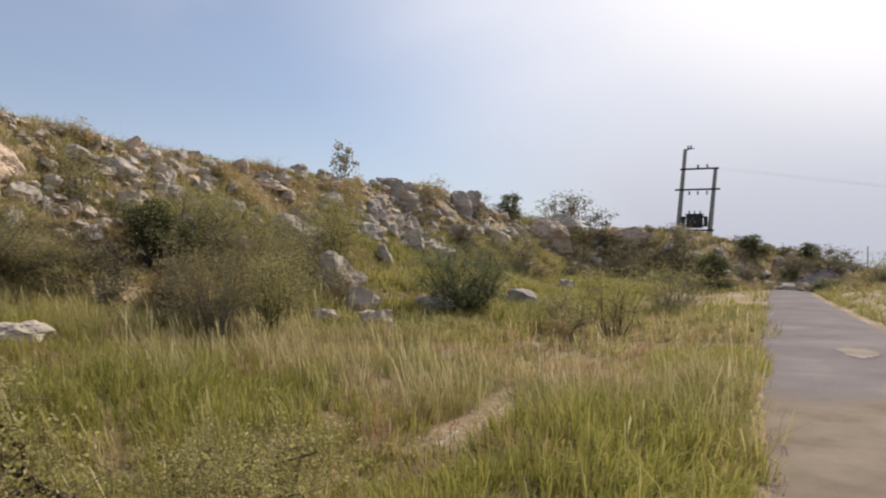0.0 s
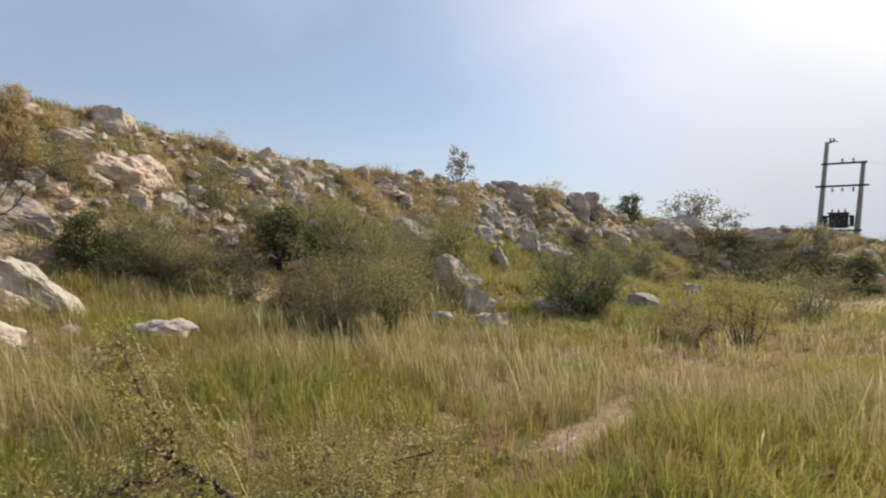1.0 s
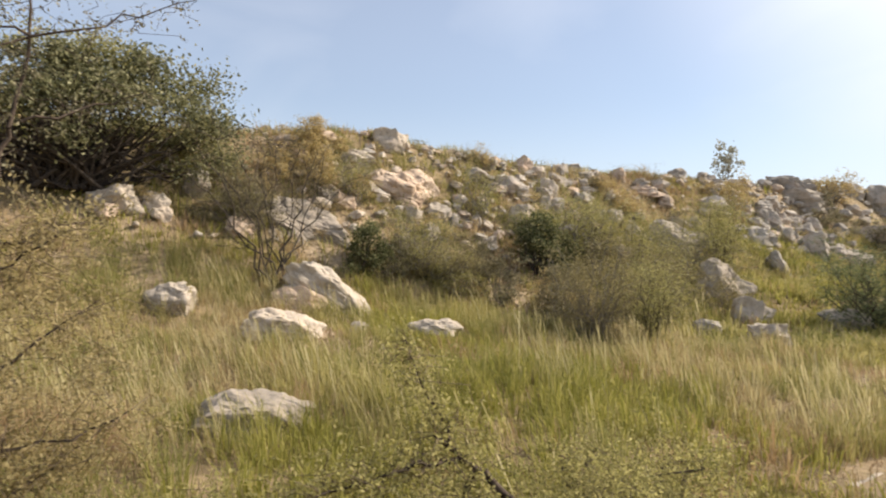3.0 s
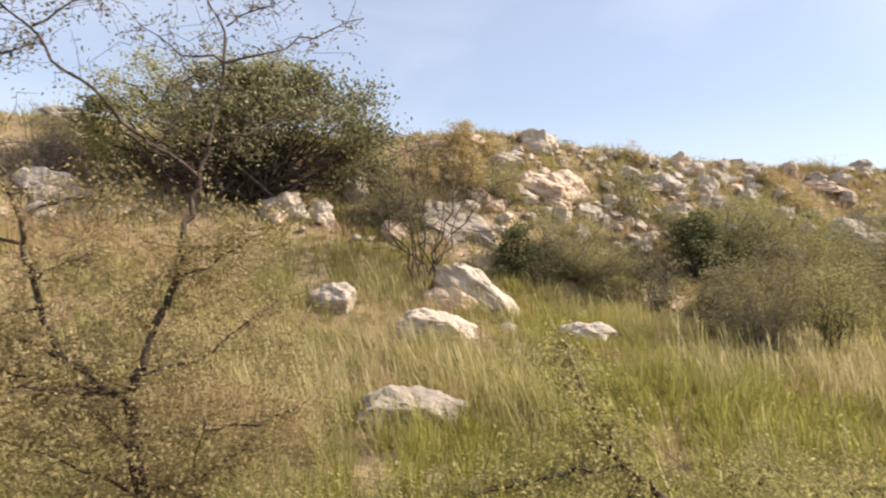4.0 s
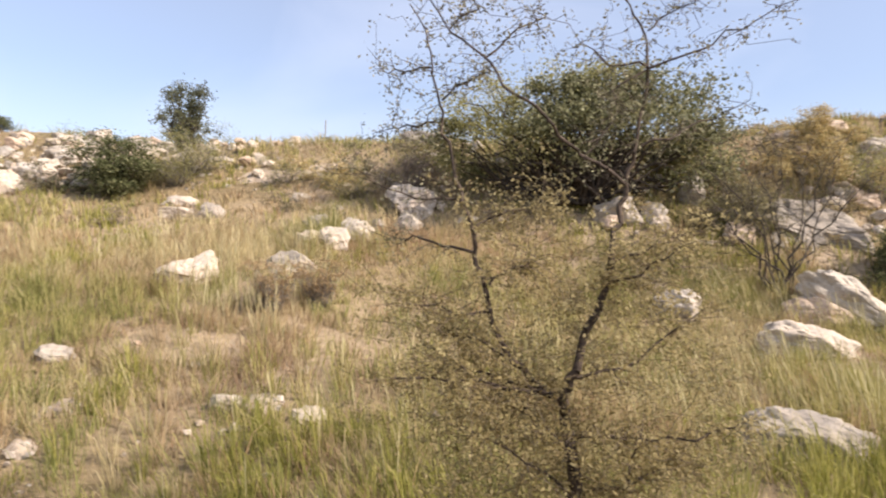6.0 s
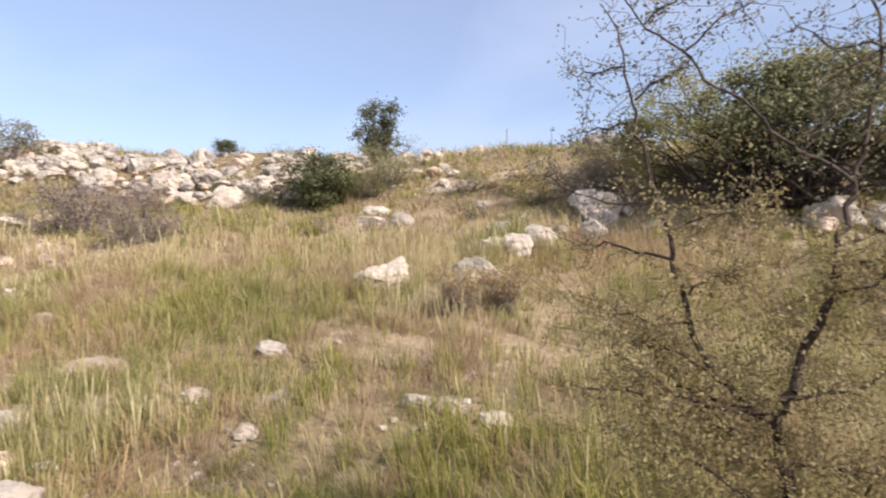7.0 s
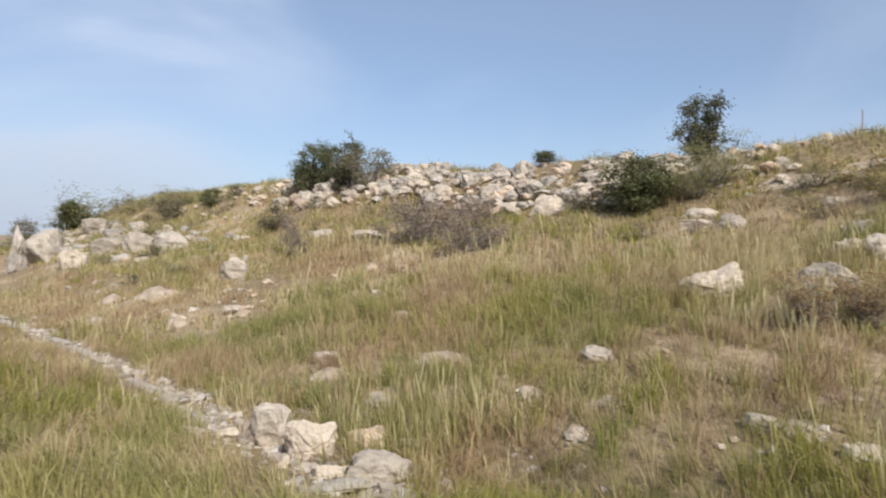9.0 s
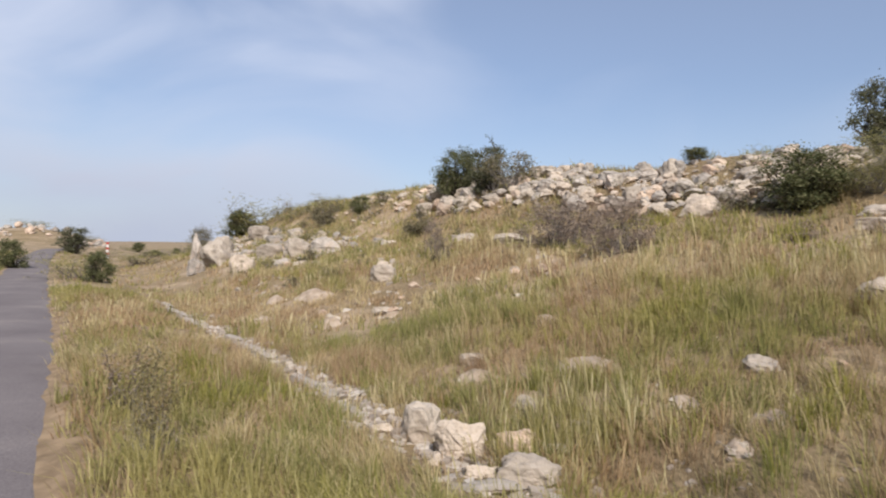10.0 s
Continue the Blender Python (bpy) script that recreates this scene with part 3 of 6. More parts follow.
def shrub_mesh(seed, clumps, per, leaf, spread, form, stem, twig_leaves=True):
    """A shrub of width 1 and height 1: stems fan out from the foot to clumps of leaves. form: dome, tall, fan or crown."""
    r = np.random.default_rng(seed)
    seg, cen = [], []
    for k in range(clumps):
        a = r.uniform(0, 2 * math.pi)
        q = r.random() ** 0.5
        if form == "dome":
            el = r.uniform(0.0, 1.0)
            q *= (1 + 0.22 * math.sin(2 * a + seed) + 0.16 * math.sin(3 * a + 2 * seed)) * (1.22 if r.random() < 0.12 else 1.0)
            el *= 1 + 0.12 * math.sin(2 * a + 3 * seed)
            c = np.array([math.cos(a) * 0.43 * q ** 0.6 * math.sqrt(max(0.05, 1 - el * el * 0.9)), math.sin(a) * 0.43 * q ** 0.6 * math.sqrt(max(0.05, 1 - el * el * 0.9)), 0.10 + 0.80 * el * r.uniform(0.75, 1.05)])
        elif form == "tall":
            z = r.uniform(0.18, 0.98)
            w = (0.44 * math.sin(math.pi * min(1, (z - 0.05) ** 0.8)) + 0.06) * (1 + 0.30 * math.sin(3 * a + seed) + 0.2 * math.sin(9 * z + seed))
            c = np.array([math.cos(a) * w * q, math.sin(a) * w * q, z])
        elif form == "crown":
            el = r.uniform(0, 1)
            c = np.array([math.cos(a) * 0.46 * q, math.sin(a) * 0.46 * q, 0.48 + 0.48 * el * (1 - 0.5 * q)])
        elif form == "vase":
            z = 0.08 + 0.92 * r.random() ** 0.8
            w = (0.14 + 0.30 * math.sin(1.9 * z ** 0.8)) * (1 + 0.18 * math.sin(2 * a + seed))
            c = np.array([math.cos(a) * w * q ** 0.7, math.sin(a) * w * q ** 0.7, z * r.uniform(0.8, 1.08)])
            if r.random() < 0.3:
                c = c * r.uniform(1.08, 1.42)
        else:
            z = r.uniform(0.35, 1.0)
            c = np.array([math.cos(a) * 0.45 * z * q, math.sin(a) * 0.45 * z * q, z])
        foot = np.array([math.cos(a) * 0.05, math.sin(a) * 0.05, -0.03])
        rows, pts = limb(r, foot, c, stem * r.uniform(0.6, 1.1), stem * 0.22, 0.05, 4)
        seg += rows
        for _ in range(3):
            base = pts[int(r.integers(2, len(pts)))]
            tip = base + r.normal(size=3) * spread * 1.5
            tip[2] = max(tip[2], 0.02)
            rows, more = limb(r, base, tip, stem * 0.3, stem * 0.1, 0.09, 2)
            seg += rows
            if per and twig_leaves:
                cen.append(np.asarray(more)[r.integers(0, 3, per // 6)] + r.normal(size=(per // 6, 3)) * spread * 0.35)
        if per:
            cen.append(c + r.normal(size=(per // 2, 3)) * spread * np.array([1, 1, 0.7]) * r.uniform(0.6, 1.25))
    wood = tubes(seg, 3)
    cen = np.concatenate(cen) if cen else np.zeros((0, 3))
    cen[:, 2] = np.maximum(cen[:, 2], 0.01)
    return wood, leaves(cen, leaf[0], leaf[1], r) if len(cen) else None


def as_mesh(name, data, mat):
    ob = mesh_object(name, data[0], data[1], mat)
    me = ob.data
    bpy.data.objects.remove(ob)
    return me


# kind: clumps, leaves per clump, leaf size, clump spread, form, stem, leaf material, bark, label, category
KINDS = {
    "green": (64, 300, (0.030, 0.017), 0.07, "dome", 0.016, M_LEAF, M_BARK, "dense dark green thorn bush on the dry slope", "bush"),
    "olive": (60, 95, (0.036, 0.009), 0.10, "vase", 0.009, M_OLIVE, M_BARK_GREY, "feathery olive green bush on the dry slope", "bush"),
    "olivedry": (70, 135, (0.038, 0.008), 0.10, "vase", 0.009, M_OLIVEDRY, M_BARK_GREY, "tangled brownish olive scrub bush in the hollow", "bush"),
    "grey": (50, 90, (0.055, 0.014), 0.075, "dome", 0.010, M_GREYGREEN, M_BARK_GREY, "low grey brown shrub among stones", "shrub"),
    "purple": (60, 90, (0.05, 0.010), 0.07, "dome", 0.009, M_GREYLEAF, M_BARK_GREY, "dry leafless purplish brown shrub in grass", "shrub"),
    "rust": (60, 100, (0.06, 0.012), 0.08, "dome", 0.009, M_RUST, M_BARK_GREY, "dry orange brown bush on the ridge", "shrub"),
    "tree": (95, 260, (0.028, 0.013), 0.062, "tall", 0.020, M_TREELEAF, M_BARK, "small dark green tree standing against the sky", "tree"),
    "greytree": (60, 70, (0.04, 0.012), 0.07, "crown", 0.012, M_GREYGREEN, M_BARK_GREY, "thin grey feathery bush on the ridge", "bush"),
    "treelet": (34, 60, (0.055, 0.03), 0.06, "crown", 0.012, M_PALEGREY, M_BARK_GREY, "small pale tree with a few leaf clumps on the ridge", "tree"),
    "dead": (34, 60, (0.030, 0.014), 0.07, "fan", 0.014, M_GREYLEAF, M_BARK, "dead dark twiggy bush in the tall grass", "bush"),
    "airy": (24, 170, (0.042, 0.009), 0.12, "fan", 0.008, M_OLIVE, M_BARK, "open feathery bush with dark crooked stems", "bush"),
    "tamarisk": (70, 120, (0.075, 0.007), 0.085, "vase", 0.009, M_FEATHER, M_BARK, "feathery blue green tamarisk bush below the bank", "bush"),
    "weed": (36, 44, (0.05, 0.018), 0.08, "fan", 0.007, M_OLIVEDRY, M_BARK_GREY, "tall grey green leafy weed at the verge", "weed"),
    "stalks": (120, 26, (0.05, 0.014), 0.035, "fan", 0.006, M_REDGRASS, M_BARK_GREY, "dry grey brown weed stalks in grass", "weed"),
}
SHAPES = {}
for n_kind, (kind, k) in enumerate(KINDS.items()):
    for fine in (2, 1, 0):
        SHAPES[kind, fine] = []
        for i in range(2):
            spec = k[:6] if fine == 2 else (max(8, k[0] // 4), max(10, k[1] // 3), (k[2][0] * 2.1, k[2][1] * 2.2), k[3] * 1.3, k[4], k[5] * 1.4) if fine == 0 else (max(10, k[0] // 3), max(12, k[1] * 4 // 5), (k[2][0] * 1.6, k[2][1] * 1.7), k[3] * 1.25, k[4], k[5] * 1.3)
            wood, foliage = shrub_mesh(900 + n_kind * 10 + i, *spec)
            SHAPES[kind, fine].append((as_mesh("woody_frame", wood, k[7]), as_mesh("foliage", foliage, k[6])))


def shrub(kind, x, y, w, h, fine=1):
    k = KINDS[kind]
    thing = new(k[9])
    w = w * {"vase": 1.35, "fan": 1.2}.get(k[4], 1.0)
    thing.matrix_world = pose(x, y, gz(x, y) - 0.04, 0, 0, rng.uniform(0, 360)) @ Matrix.Diagonal((w * 1.02, w * rng.uniform(0.8, 1.0), h * 1.05, 1))
    wood, foliage = SHAPES[kind, 2 if fine and w / math.hypot(x, y) > 0.105 else fine][int(rng.integers(2))]
    for name, me in (("woody_frame", wood), ("foliage", foliage)):
        new(name, me).parent = thing
    tagged(thing, k[8], k[9], "bushes on the hillside")
    return thing


boulder(5.12, 11.29, 2.05, 0.80, "P", -26, 38)
boulder(5.79, 13.78, 2.39, 0.85, "P", -22, 25)
boulder(4.45, 11.2, 1.05, 0.52, "R", -21, 12)
boulder(3.49, 9.26, 1.20, 0.51, "P", -20, 0)
boulder(5.00, 9.81, 0.34, 0.21, "P", -26, 0)
boulder(2.26, 11.19, 0.84, 0.64, "P", -11, 0)
boulder(1.93, 5.60, 1.05, 0.41, "P", -17, 0, sink=0.40)
boulder(2.30, 5.59, 0.31, 0.15, "G", -21, 0)
boulder(5.85, 8.69, 0.90, 0.36, "P", -33, 8)
boulder(1.73, 14.35, 1.13, 0.80, "P", -6, 0)
boulder(2.48, 14.45, 0.62, 0.51, "P", -9, 0)
boulder(3.43, 14.98, 0.58, 0.85, "G", -12, 0)
boulder(50.91, 12.53, 4.96, 2.35, "G", -76, 0)
boulder(50.62, 6.59, 2.99, 1.11, "R", -82, 0)
boulder(-5.45, 9.46, 0.97, 0.53, "P", 28, -20)
boulder(-4.12, 10.27, 0.82, 0.49, "P", 20, 0)
boulder(-8.24, 14.04, 0.73, 0.29, "P", 29, 0)
boulder(-8.61, 14.92, 0.84, 0.31, "P", 29, 0)
boulder(-7.46, 14.17, 0.62, 0.42, "P", 26, 0)
boulder(-4.55, 13.03, 0.64, 0.42, "P", 18, 0)
boulder(-4.38, 11.88, 0.45, 0.35, "P", 18, 0)
boulder(-3.82, 11.63, 0.60, 0.51, "P", 16, 0)
boulder(-3.66, 12.56, 0.76, 0.48, "P", 14, 0)
boulder(-2.89, 14.71, 1.18, 0.85, "G", 10, 0)
boulder(-5.88, 15.75, 0.55, 0.25, "P", 19, 0)
boulder(-9.16, 17.95, 0.86, 0.34, "P", 26, 0)
boulder(-9.91, 19.03, 0.36, 0.40, "P", 27, 0)
boulder(-30.37, 15.79, 1.84, 0.85, "P", 62, 0)
boulder(-28.08, 15.60, 0.95, 0.71, "P", 60, 0)
boulder(-24.78, 15.26, 1.33, 0.49, "P", 58, 0)
boulder(-13.57, 15.09, 1.13, 0.75, "P", 41, 0)
boulder(-17.28, 16.54, 1.39, 0.60, "P", 45, 0)
boulder(-3.28, 19.02, 1.41, 0.63, "G", 8, 0)
boulder(-3.02, 5.55, 0.29, 0.16, "P", 24, 0)
boulder(-2.23, 5.46, 0.29, 0.15, "P", 17, 0)
boulder(-1.15, 5.73, 0.20, 0.10, "P", 6, 0)
boulder(-6.53, 4.07, 0.21, 0.13, "P", 56, 0)
boulder(-6.71, 2.83, 0.39, 0.45, "P", 64, 0)
boulder(-5.99, 2.90, 0.49, 0.40, "P", 60, 0)
boulder(-5.73, 3.40, 0.46, 0.24, "R", 55, 0)
boulder(-4.91, 2.92, 0.50, 0.30, "P", 54, 0)
boulder(-5.97, 2.62, 0.13, 0.14, "P", 62, 0)
boulder(-5.34, 2.73, 0.29, 0.11, "P", 58, 0)
boulder(-7.06, 2.53, 0.24, 0.15, "P", 67, 0)
boulder(-19.88, 7.91, 0.69, 0.55, "P", 67, 0)
boulder(-21.21, 8.74, 0.35, 0.39, "P", 67, 0)
boulder(-18.49, 11.76, 1.09, 0.37, "P", 56, 0)
boulder(-21.17, 11.61, 0.95, 0.50, "P", 60, 0)
boulder(-14.49, 5.64, 0.52, 0.24, "P", 67, 0)
boulder(-15.13, 4.66, 0.37, 0.16, "P", 72, 0)
boulder(-8.82, 4.69, 0.37, 0.18, "P", 59, 0)
boulder(-6.68, 4.14, 0.28, 0.14, "P", 54, 0)
boulder(-5.46, 6.55, 0.40, 0.20, "P", 36, 0)
shrub("green", 45.28, 14.68, 2.10, 2.10)
shrub("rust", 5.49, 15.60, 1.50, 0.96)
shrub("rust", 6.45, 15.34, 1.54, 1.12)
shrub("rust", 6.26, 16.23, 1.45, 0.73)
shrub("rust", 7.21, 16.11, 1.05, 0.51)
shrub("grey", 4.13, 14.09, 1.78, 1.31)
shrub("rust", 6.79, 16.66, 1.36, 0.60)
shrub("treelet", 28.38, 18.28, 1.75, 2.03)
shrub("green", 46.20, 0.93, 2.98, 1.86)
shrub("greytree", 53.64, 12.50, 5.20, 3.55)
shrub("grey", 52.96, -4.18, 2.86, 1.39)
shrub("grey", 54.31, -6.81, 2.87, 1.88)
shrub("green", 54.79, -1.64, 3.02, 1.47)
shrub("olive", 51.39, -9.07, 3.02, 1.89)
shrub("green", 56.70, -5.61, 2.16, 1.30)
shrub("grey", 57.24, -8.28, 2.57, 1.45)
shrub("grey", 47.79, 3.90, 3.16, 1.34)
shrub("grey", 48.58, 7.10, 3.72, 1.65)
shrub("tree", -11.03, 19.52, 2.1, 2.0)
shrub("purple", -3.21, 16.0, 2.30, 1.25)
shrub("grey", -4.73, 16.78, 1.46, 1.02)
shrub("olive", -4.56, 14.28, 0.87, 0.45)
shrub("green", -10.83, 15.65, 2.54, 1.72)
shrub("olive", -9.45, 16.30, 1.47, 0.98)
shrub("green", -29.44, 16.12, 3.72, 2.60)
shrub("tree", -26.39, 15.90, 2.10, 2.10)
shrub("greytree", -24.54, 15.91, 2.70, 1.91)
shrub("greytree", -25.93, 15.97, 2.08, 2.04)
shrub("green", -17.61, 19.52, 1.20, 0.58)
shrub("purple", -15.78, 11.83, 3.28, 1.75)
shrub("purple", -12.62, 11.14, 1.92, 1.44)
shrub("purple", -21.10, 10.31, 1.00, 1.51)
shrub("grey", -12.58, 15.25, 1.28, 0.84)
shrub("stalks", -3.77, 8.53, 0.95, 0.71)
shrub("stalks", -3.26, 8.97, 0.96, 0.72)
shrub("grey", -23.47, 18.39, 0.96, 0.48)
shrub("green", -52.04, 9.36, 2.94, 1.98)
shrub("greytree", -53.33, 6.60, 1.95, 1.79)
shrub("grey", -41.42, 12.78, 2.07, 1.24)
shrub("green", -38.11, 13.94, 1.45, 0.66)
shrub("grey", -27.47, 12.78, 1.87, 1.11)
shrub("grey", -19.84, 9.94, 0.82, 0.74)
shrub("tree", -75.58, -2.59, 3.42, 2.51)
shrub("green", -48.36, -5.08, 2.17, 1.96)
shrub("green", -36.61, -0.29, 1.72, 1.61)
shrub("olive", -38.60, -1.13, 2.61, 1.16)
shrub("green", -120.48, 5.47, 2.66, 1.71)
shrub("green", -130.01, 12.30, 2.52, 1.47)
shrub("olive", -130.23, -10.19, 4.81, 1.35)
shrub("olive", -60.54, 2.89, 4.28, 1.14)
shrub("dead", -7.61, 0.03, 0.50, 0.66)
boulder(-4.91, 2.57, 0.53, 0.11, "G", 57, 0)
boulder(-7.09, 2.19, 0.24, 0.12, "P", 70, 0)
boulder(-5.44, 3.62, 0.21, 0.13, "P", 52, 0)
shrub("grey", -53.21, 6.72, 1.91, 1.83)
shrub("olive", -52.01, 9.77, 3.80, 2.45)
shrub("green", -52.02, 9.18, 1.84, 2.10)
shrub("olive", -31.21, 6.88, 1.28, 0.56)
shrub("grey", -29.84, 8.38, 1.42, 0.61)
shrub("olive", -22.12, 7.09, 1.15, 0.50)
shrub("grey", -23.58, 5.90, 1.10, 0.43)
shrub("olive", -37.16, 7.79, 1.22, 0.67)
shrub("olive", -37.16, 9.87, 1.89, 0.75)
shrub("grey", -23.26, 8.52, 0.95, 0.54)
shrub("olive", 49.64, 13.20, 3.82, 2.12)
shrub("grey", 50.53, 9.03, 3.28, 2.46)
shrub("rust", -5.15, 16.25, 1.70, 0.99)
shrub("olivedry", -2.86, 16.95, 1.63, 0.89)
shrub("grey", -45.66, 13.41, 2.43, 1.21)
shrub("green", -39.29, 14.31, 1.51, 0.93)
shrub("olive", -43.23, 14.27, 2.18, 1.01)
shrub("grey", -36.83, 14.94, 1.71, 0.82)
shrub("olive", -48.55, 12.56, 2.54, 1.10)
shrub("olive", -9.18, 17.00, 1.84, 1.17)

boulder(8.74, 14.82, 2.05, 1.15, "R", -30, 6)
boulder(8.93, 16.13, 1.06, 0.77, "P", -28, 0)
boulder(7.62, 15.70, 1.12, 0.57, "P", -25, 8)
boulder(6.91, 15.97, 0.44, 0.44, "P", -23, 0)
boulder(8.61, 14.14, 0.46, 0.55, "P", -31, 0)
boulder(9.41, 14.25, 0.75, 0.66, "P", -33, 10)
boulder(12.01, 13.92, 0.84, 0.87, "P", -40, 12)
boulder(10.60, 14.07, 0.37, 0.40, "P", -36, 0)
boulder(11.64, 15.68, 1.20, 0.52, "G", -36, 5)
boulder(12.64, 15.27, 1.22, 0.63, "G", -39, 0)
boulder(14.23, 15.28, 0.73, 0.66, "P", -42, 0)
boulder(13.70, 14.76, 0.39, 0.46, "P", -42, 0)
boulder(14.08, 14.69, 0.62, 0.48, "G", -43, 0)
boulder(12.54, 16.02, 0.39, 0.54, "G", -38, 0)
boulder(13.91, 16.09, 0.79, 0.60, "R", -40, 0)
boulder(15.03, 15.66, 0.46, 0.72, "P", -43, -60)
boulder(14.22, 15.82, 0.65, 0.62, "G", -41, 0)
boulder(15.41, 14.88, 0.65, 0.56, "G", -46, 0)
boulder(16.13, 15.54, 0.39, 0.45, "G", -46, 0)
boulder(15.96, 13.30, 0.50, 0.57, "P", -50, 20)
boulder(17.30, 12.73, 1.75, 1.2, "P", -53, 14)
boulder(14.61, 12.49, 0.83, 0.56, "P", -49, 0)
boulder(16.52, 10.62, 1.6, 1.2, "P", -57, 28)
boulder(14.92, 8.73, 0.95, 0.8, "P", -59, 18)
boulder(12.66, 6.98, 0.9, 0.72, "P", -60, 10)
boulder(12.94, 8.56, 0.65, 0.47, "G", -56, 0)
boulder(21.88, 14.59, 1.15, 0.84, "G", -56, 0)
boulder(19.04, 15.38, 1.37, 0.42, "R", -51, 0)
boulder(19.75, 15.49, 1.08, 0.47, "G", -51, 0)
boulder(24.64, 13.99, 1.16, 0.74, "G", -60, 20)
boulder(24.55, 13.19, 0.81, 0.77, "G", -61, 12)
boulder(25.37, 12.61, 1.13, 1.00, "G", -63, 0)
boulder(29.05, 15.37, 2.08, 1.17, "G", -62, 0)
boulder(28.89, 14.90, 1.83, 0.97, "P", -62, 0)
boulder(26.31, 14.80, 0.69, 0.74, "G", -60, 0)
boulder(27.73, 13.79, 0.69, 0.74, "G", -63, 0)
boulder(27.87, 12.10, 1.14, 0.76, "P", -66, 14)
boulder(31.41, 12.98, 1.84, 1.00, "G", -67, 0)
boulder(36.78, 12.60, 1.27, 0.98, "P", -71, 16)
boulder(37.57, 14.82, 1.67, 1.55, "G", -68, 0)
boulder(21.64, 11.84, 0.56, 0.90, "G", -61, -30)
boulder(16.54, 7.29, 1.27, 0.59, "G", -66, 0)
boulder(21.79, 6.51, 1.12, 0.79, "G", -73, 10)
boulder(41.41, 13.01, 1.91, 0.95, "R", -72, 0)
boulder(46.66, 12.42, 3.60, 2.29, "R", -75, 0)
boulder(23.40, 6.91, 1.12, 0.70, "P", -73, 12)
boulder(36.16, 14.83, 1.43, 1.56, "G", -67, 0)
boulder(37.19, 12.80, 1.52, 1.05, "P", -71, 20)
boulder(33.94, 7.75, 0.87, 0.73, "G", -77, 0)
boulder(27.09, 12.01, 0.77, 0.77, "P", -66, 10)
shrub("green", 6.51, 12.6, 1.35, 1.25)
shrub("olive", 7.99, 12.67, 1.52, 1.45)
shrub("green", 11.32, 12.39, 1.52, 1.63)
shrub("grey", 9.50, 11.52, 1.48, 1.26)
shrub("olivedry", 8.54, 7.83, 1.18, 1.60)
shrub("airy", 9.57, 7.45, 1.5, 1.45)
shrub("grey", 8.6, 8.7, 1.1, 1.0)
shrub("olive", 12.74, 12.98, 2.48, 1.36)
shrub("olive", 14.41, 11.46, 1.78, 1.55)
shrub("airy", 17.69, 11.49, 2.07, 2.33)
shrub("airy", 14.15, 11.55, 1.01, 1.94)
shrub("olive", 7.19, 14.64, 1.13, 1.24)
shrub("olive", 10.85, 14.42, 1.33, 1.48)
shrub("rust", 12.32, 16.31, 1.07, 0.68)
shrub("tamarisk", 17.18, 6.84, 2.27, 1.76)
shrub("grey", 37.81, 14.26, 2.12, 1.73)
shrub("grey", 31.10, 12.33, 2.02, 1.59)
shrub("rust", 23.10, 14.37, 1.45, 1.79)
shrub("olive", 19.99, 12.88, 1.76, 1.47)
shrub("olive", 15.03, 14.12, 1.50, 0.97)
shrub("rust", 16.79, 15.24, 1.17, 0.78)
shrub("rust", 17.09, 14.64, 1.35, 0.87)
shrub("grey", 9.47, 12.44, 1.22, 1.01)
shrub("olive", 8.52, 12.46, 1.17, 0.65)
shrub("rust", 32.13, 14.99, 2.21, 1.52)
shrub("grey", 29.86, 14.30, 1.56, 1.56)
shrub("olive", 11.95, 13.80, 1.27, 0.79)
shrub("rust", 10.08, 10.75, 1.02, 1.02)
shrub("airy", 17.91, 2.70, 2.03, 1.80)
shrub("olivedry", 17.06, 3.82, 1.30, 0.97)
shrub("olive", 36.81, 11.51, 2.61, 1.80)
shrub("olive", 49.71, 11.49, 2.55, 1.70)
shrub("grey", 40.38, 8.77, 2.74, 2.39)
shrub("grey", 45.99, 6.62, 3.37, 3.00)
shrub("olive", 27.83, 1.97, 2.39, 1.96)
shrub("rust", 15.98, 3.76, 0.95, 0.75)
shrub("grey", 34.80, 10.23, 2.45, 1.68)
shrub("rust", 50.72, 8.42, 2.52, 1.26)
shrub("grey", 47.69, 3.01, 3.35, 2.98)

shrub("grey", 10.26, 10.45, 1.63, 1.28)
shrub("olivedry", 12.90, 9.89, 1.76, 1.76)
shrub("olive", 16.80, 11.86, 2.38, 1.44)
shrub("olivedry", 8.35, 12.42, 1.54, 0.83)
shrub("grey", 12.83, 11.87, 1.49, 1.34)
shrub("green", 12.20, 12.29, 1.05, 1.05)
shrub("olive", 14.09, 13.01, 1.80, 1.31)
shrub("olivedry", 15.62, 10.04, 1.22, 0.92)
shrub("grey", 7.35, 12.59, 1.00, 1.06)
shrub("rust", 10.22, 9.82, 0.97, 0.97)

boulder(-32.46, 5.88, 1.19, 1.08, "P", 79, -10)
boulder(-39.87, 5.92, 2.14, 1.91, "P", 81, 0)
boulder(-39.54, 4.64, 0.96, 0.99, "G", 83, 0)
boulder(-44.91, 5.32, 0.73, 2.37, "G", 83, 0)
boulder(-46.64, 9.64, 1.51, 1.19, "P", 78, 0)
boulder(-33.37, 7.35, 1.28, 0.91, "P", 77, 0)
boulder(-31.54, 8.22, 1.23, 1.01, "P", 75, 10)
boulder(-40.18, 10.42, 0.98, 0.77, "G", 75, 0)
boulder(-30.21, 9.19, 1.44, 0.80, "G", 72, 0)
boulder(-39.43, 8.97, 1.01, 0.68, "G", 77, 0)
boulder(-37.96, 7.14, 0.80, 0.51, "G", 79, 0)
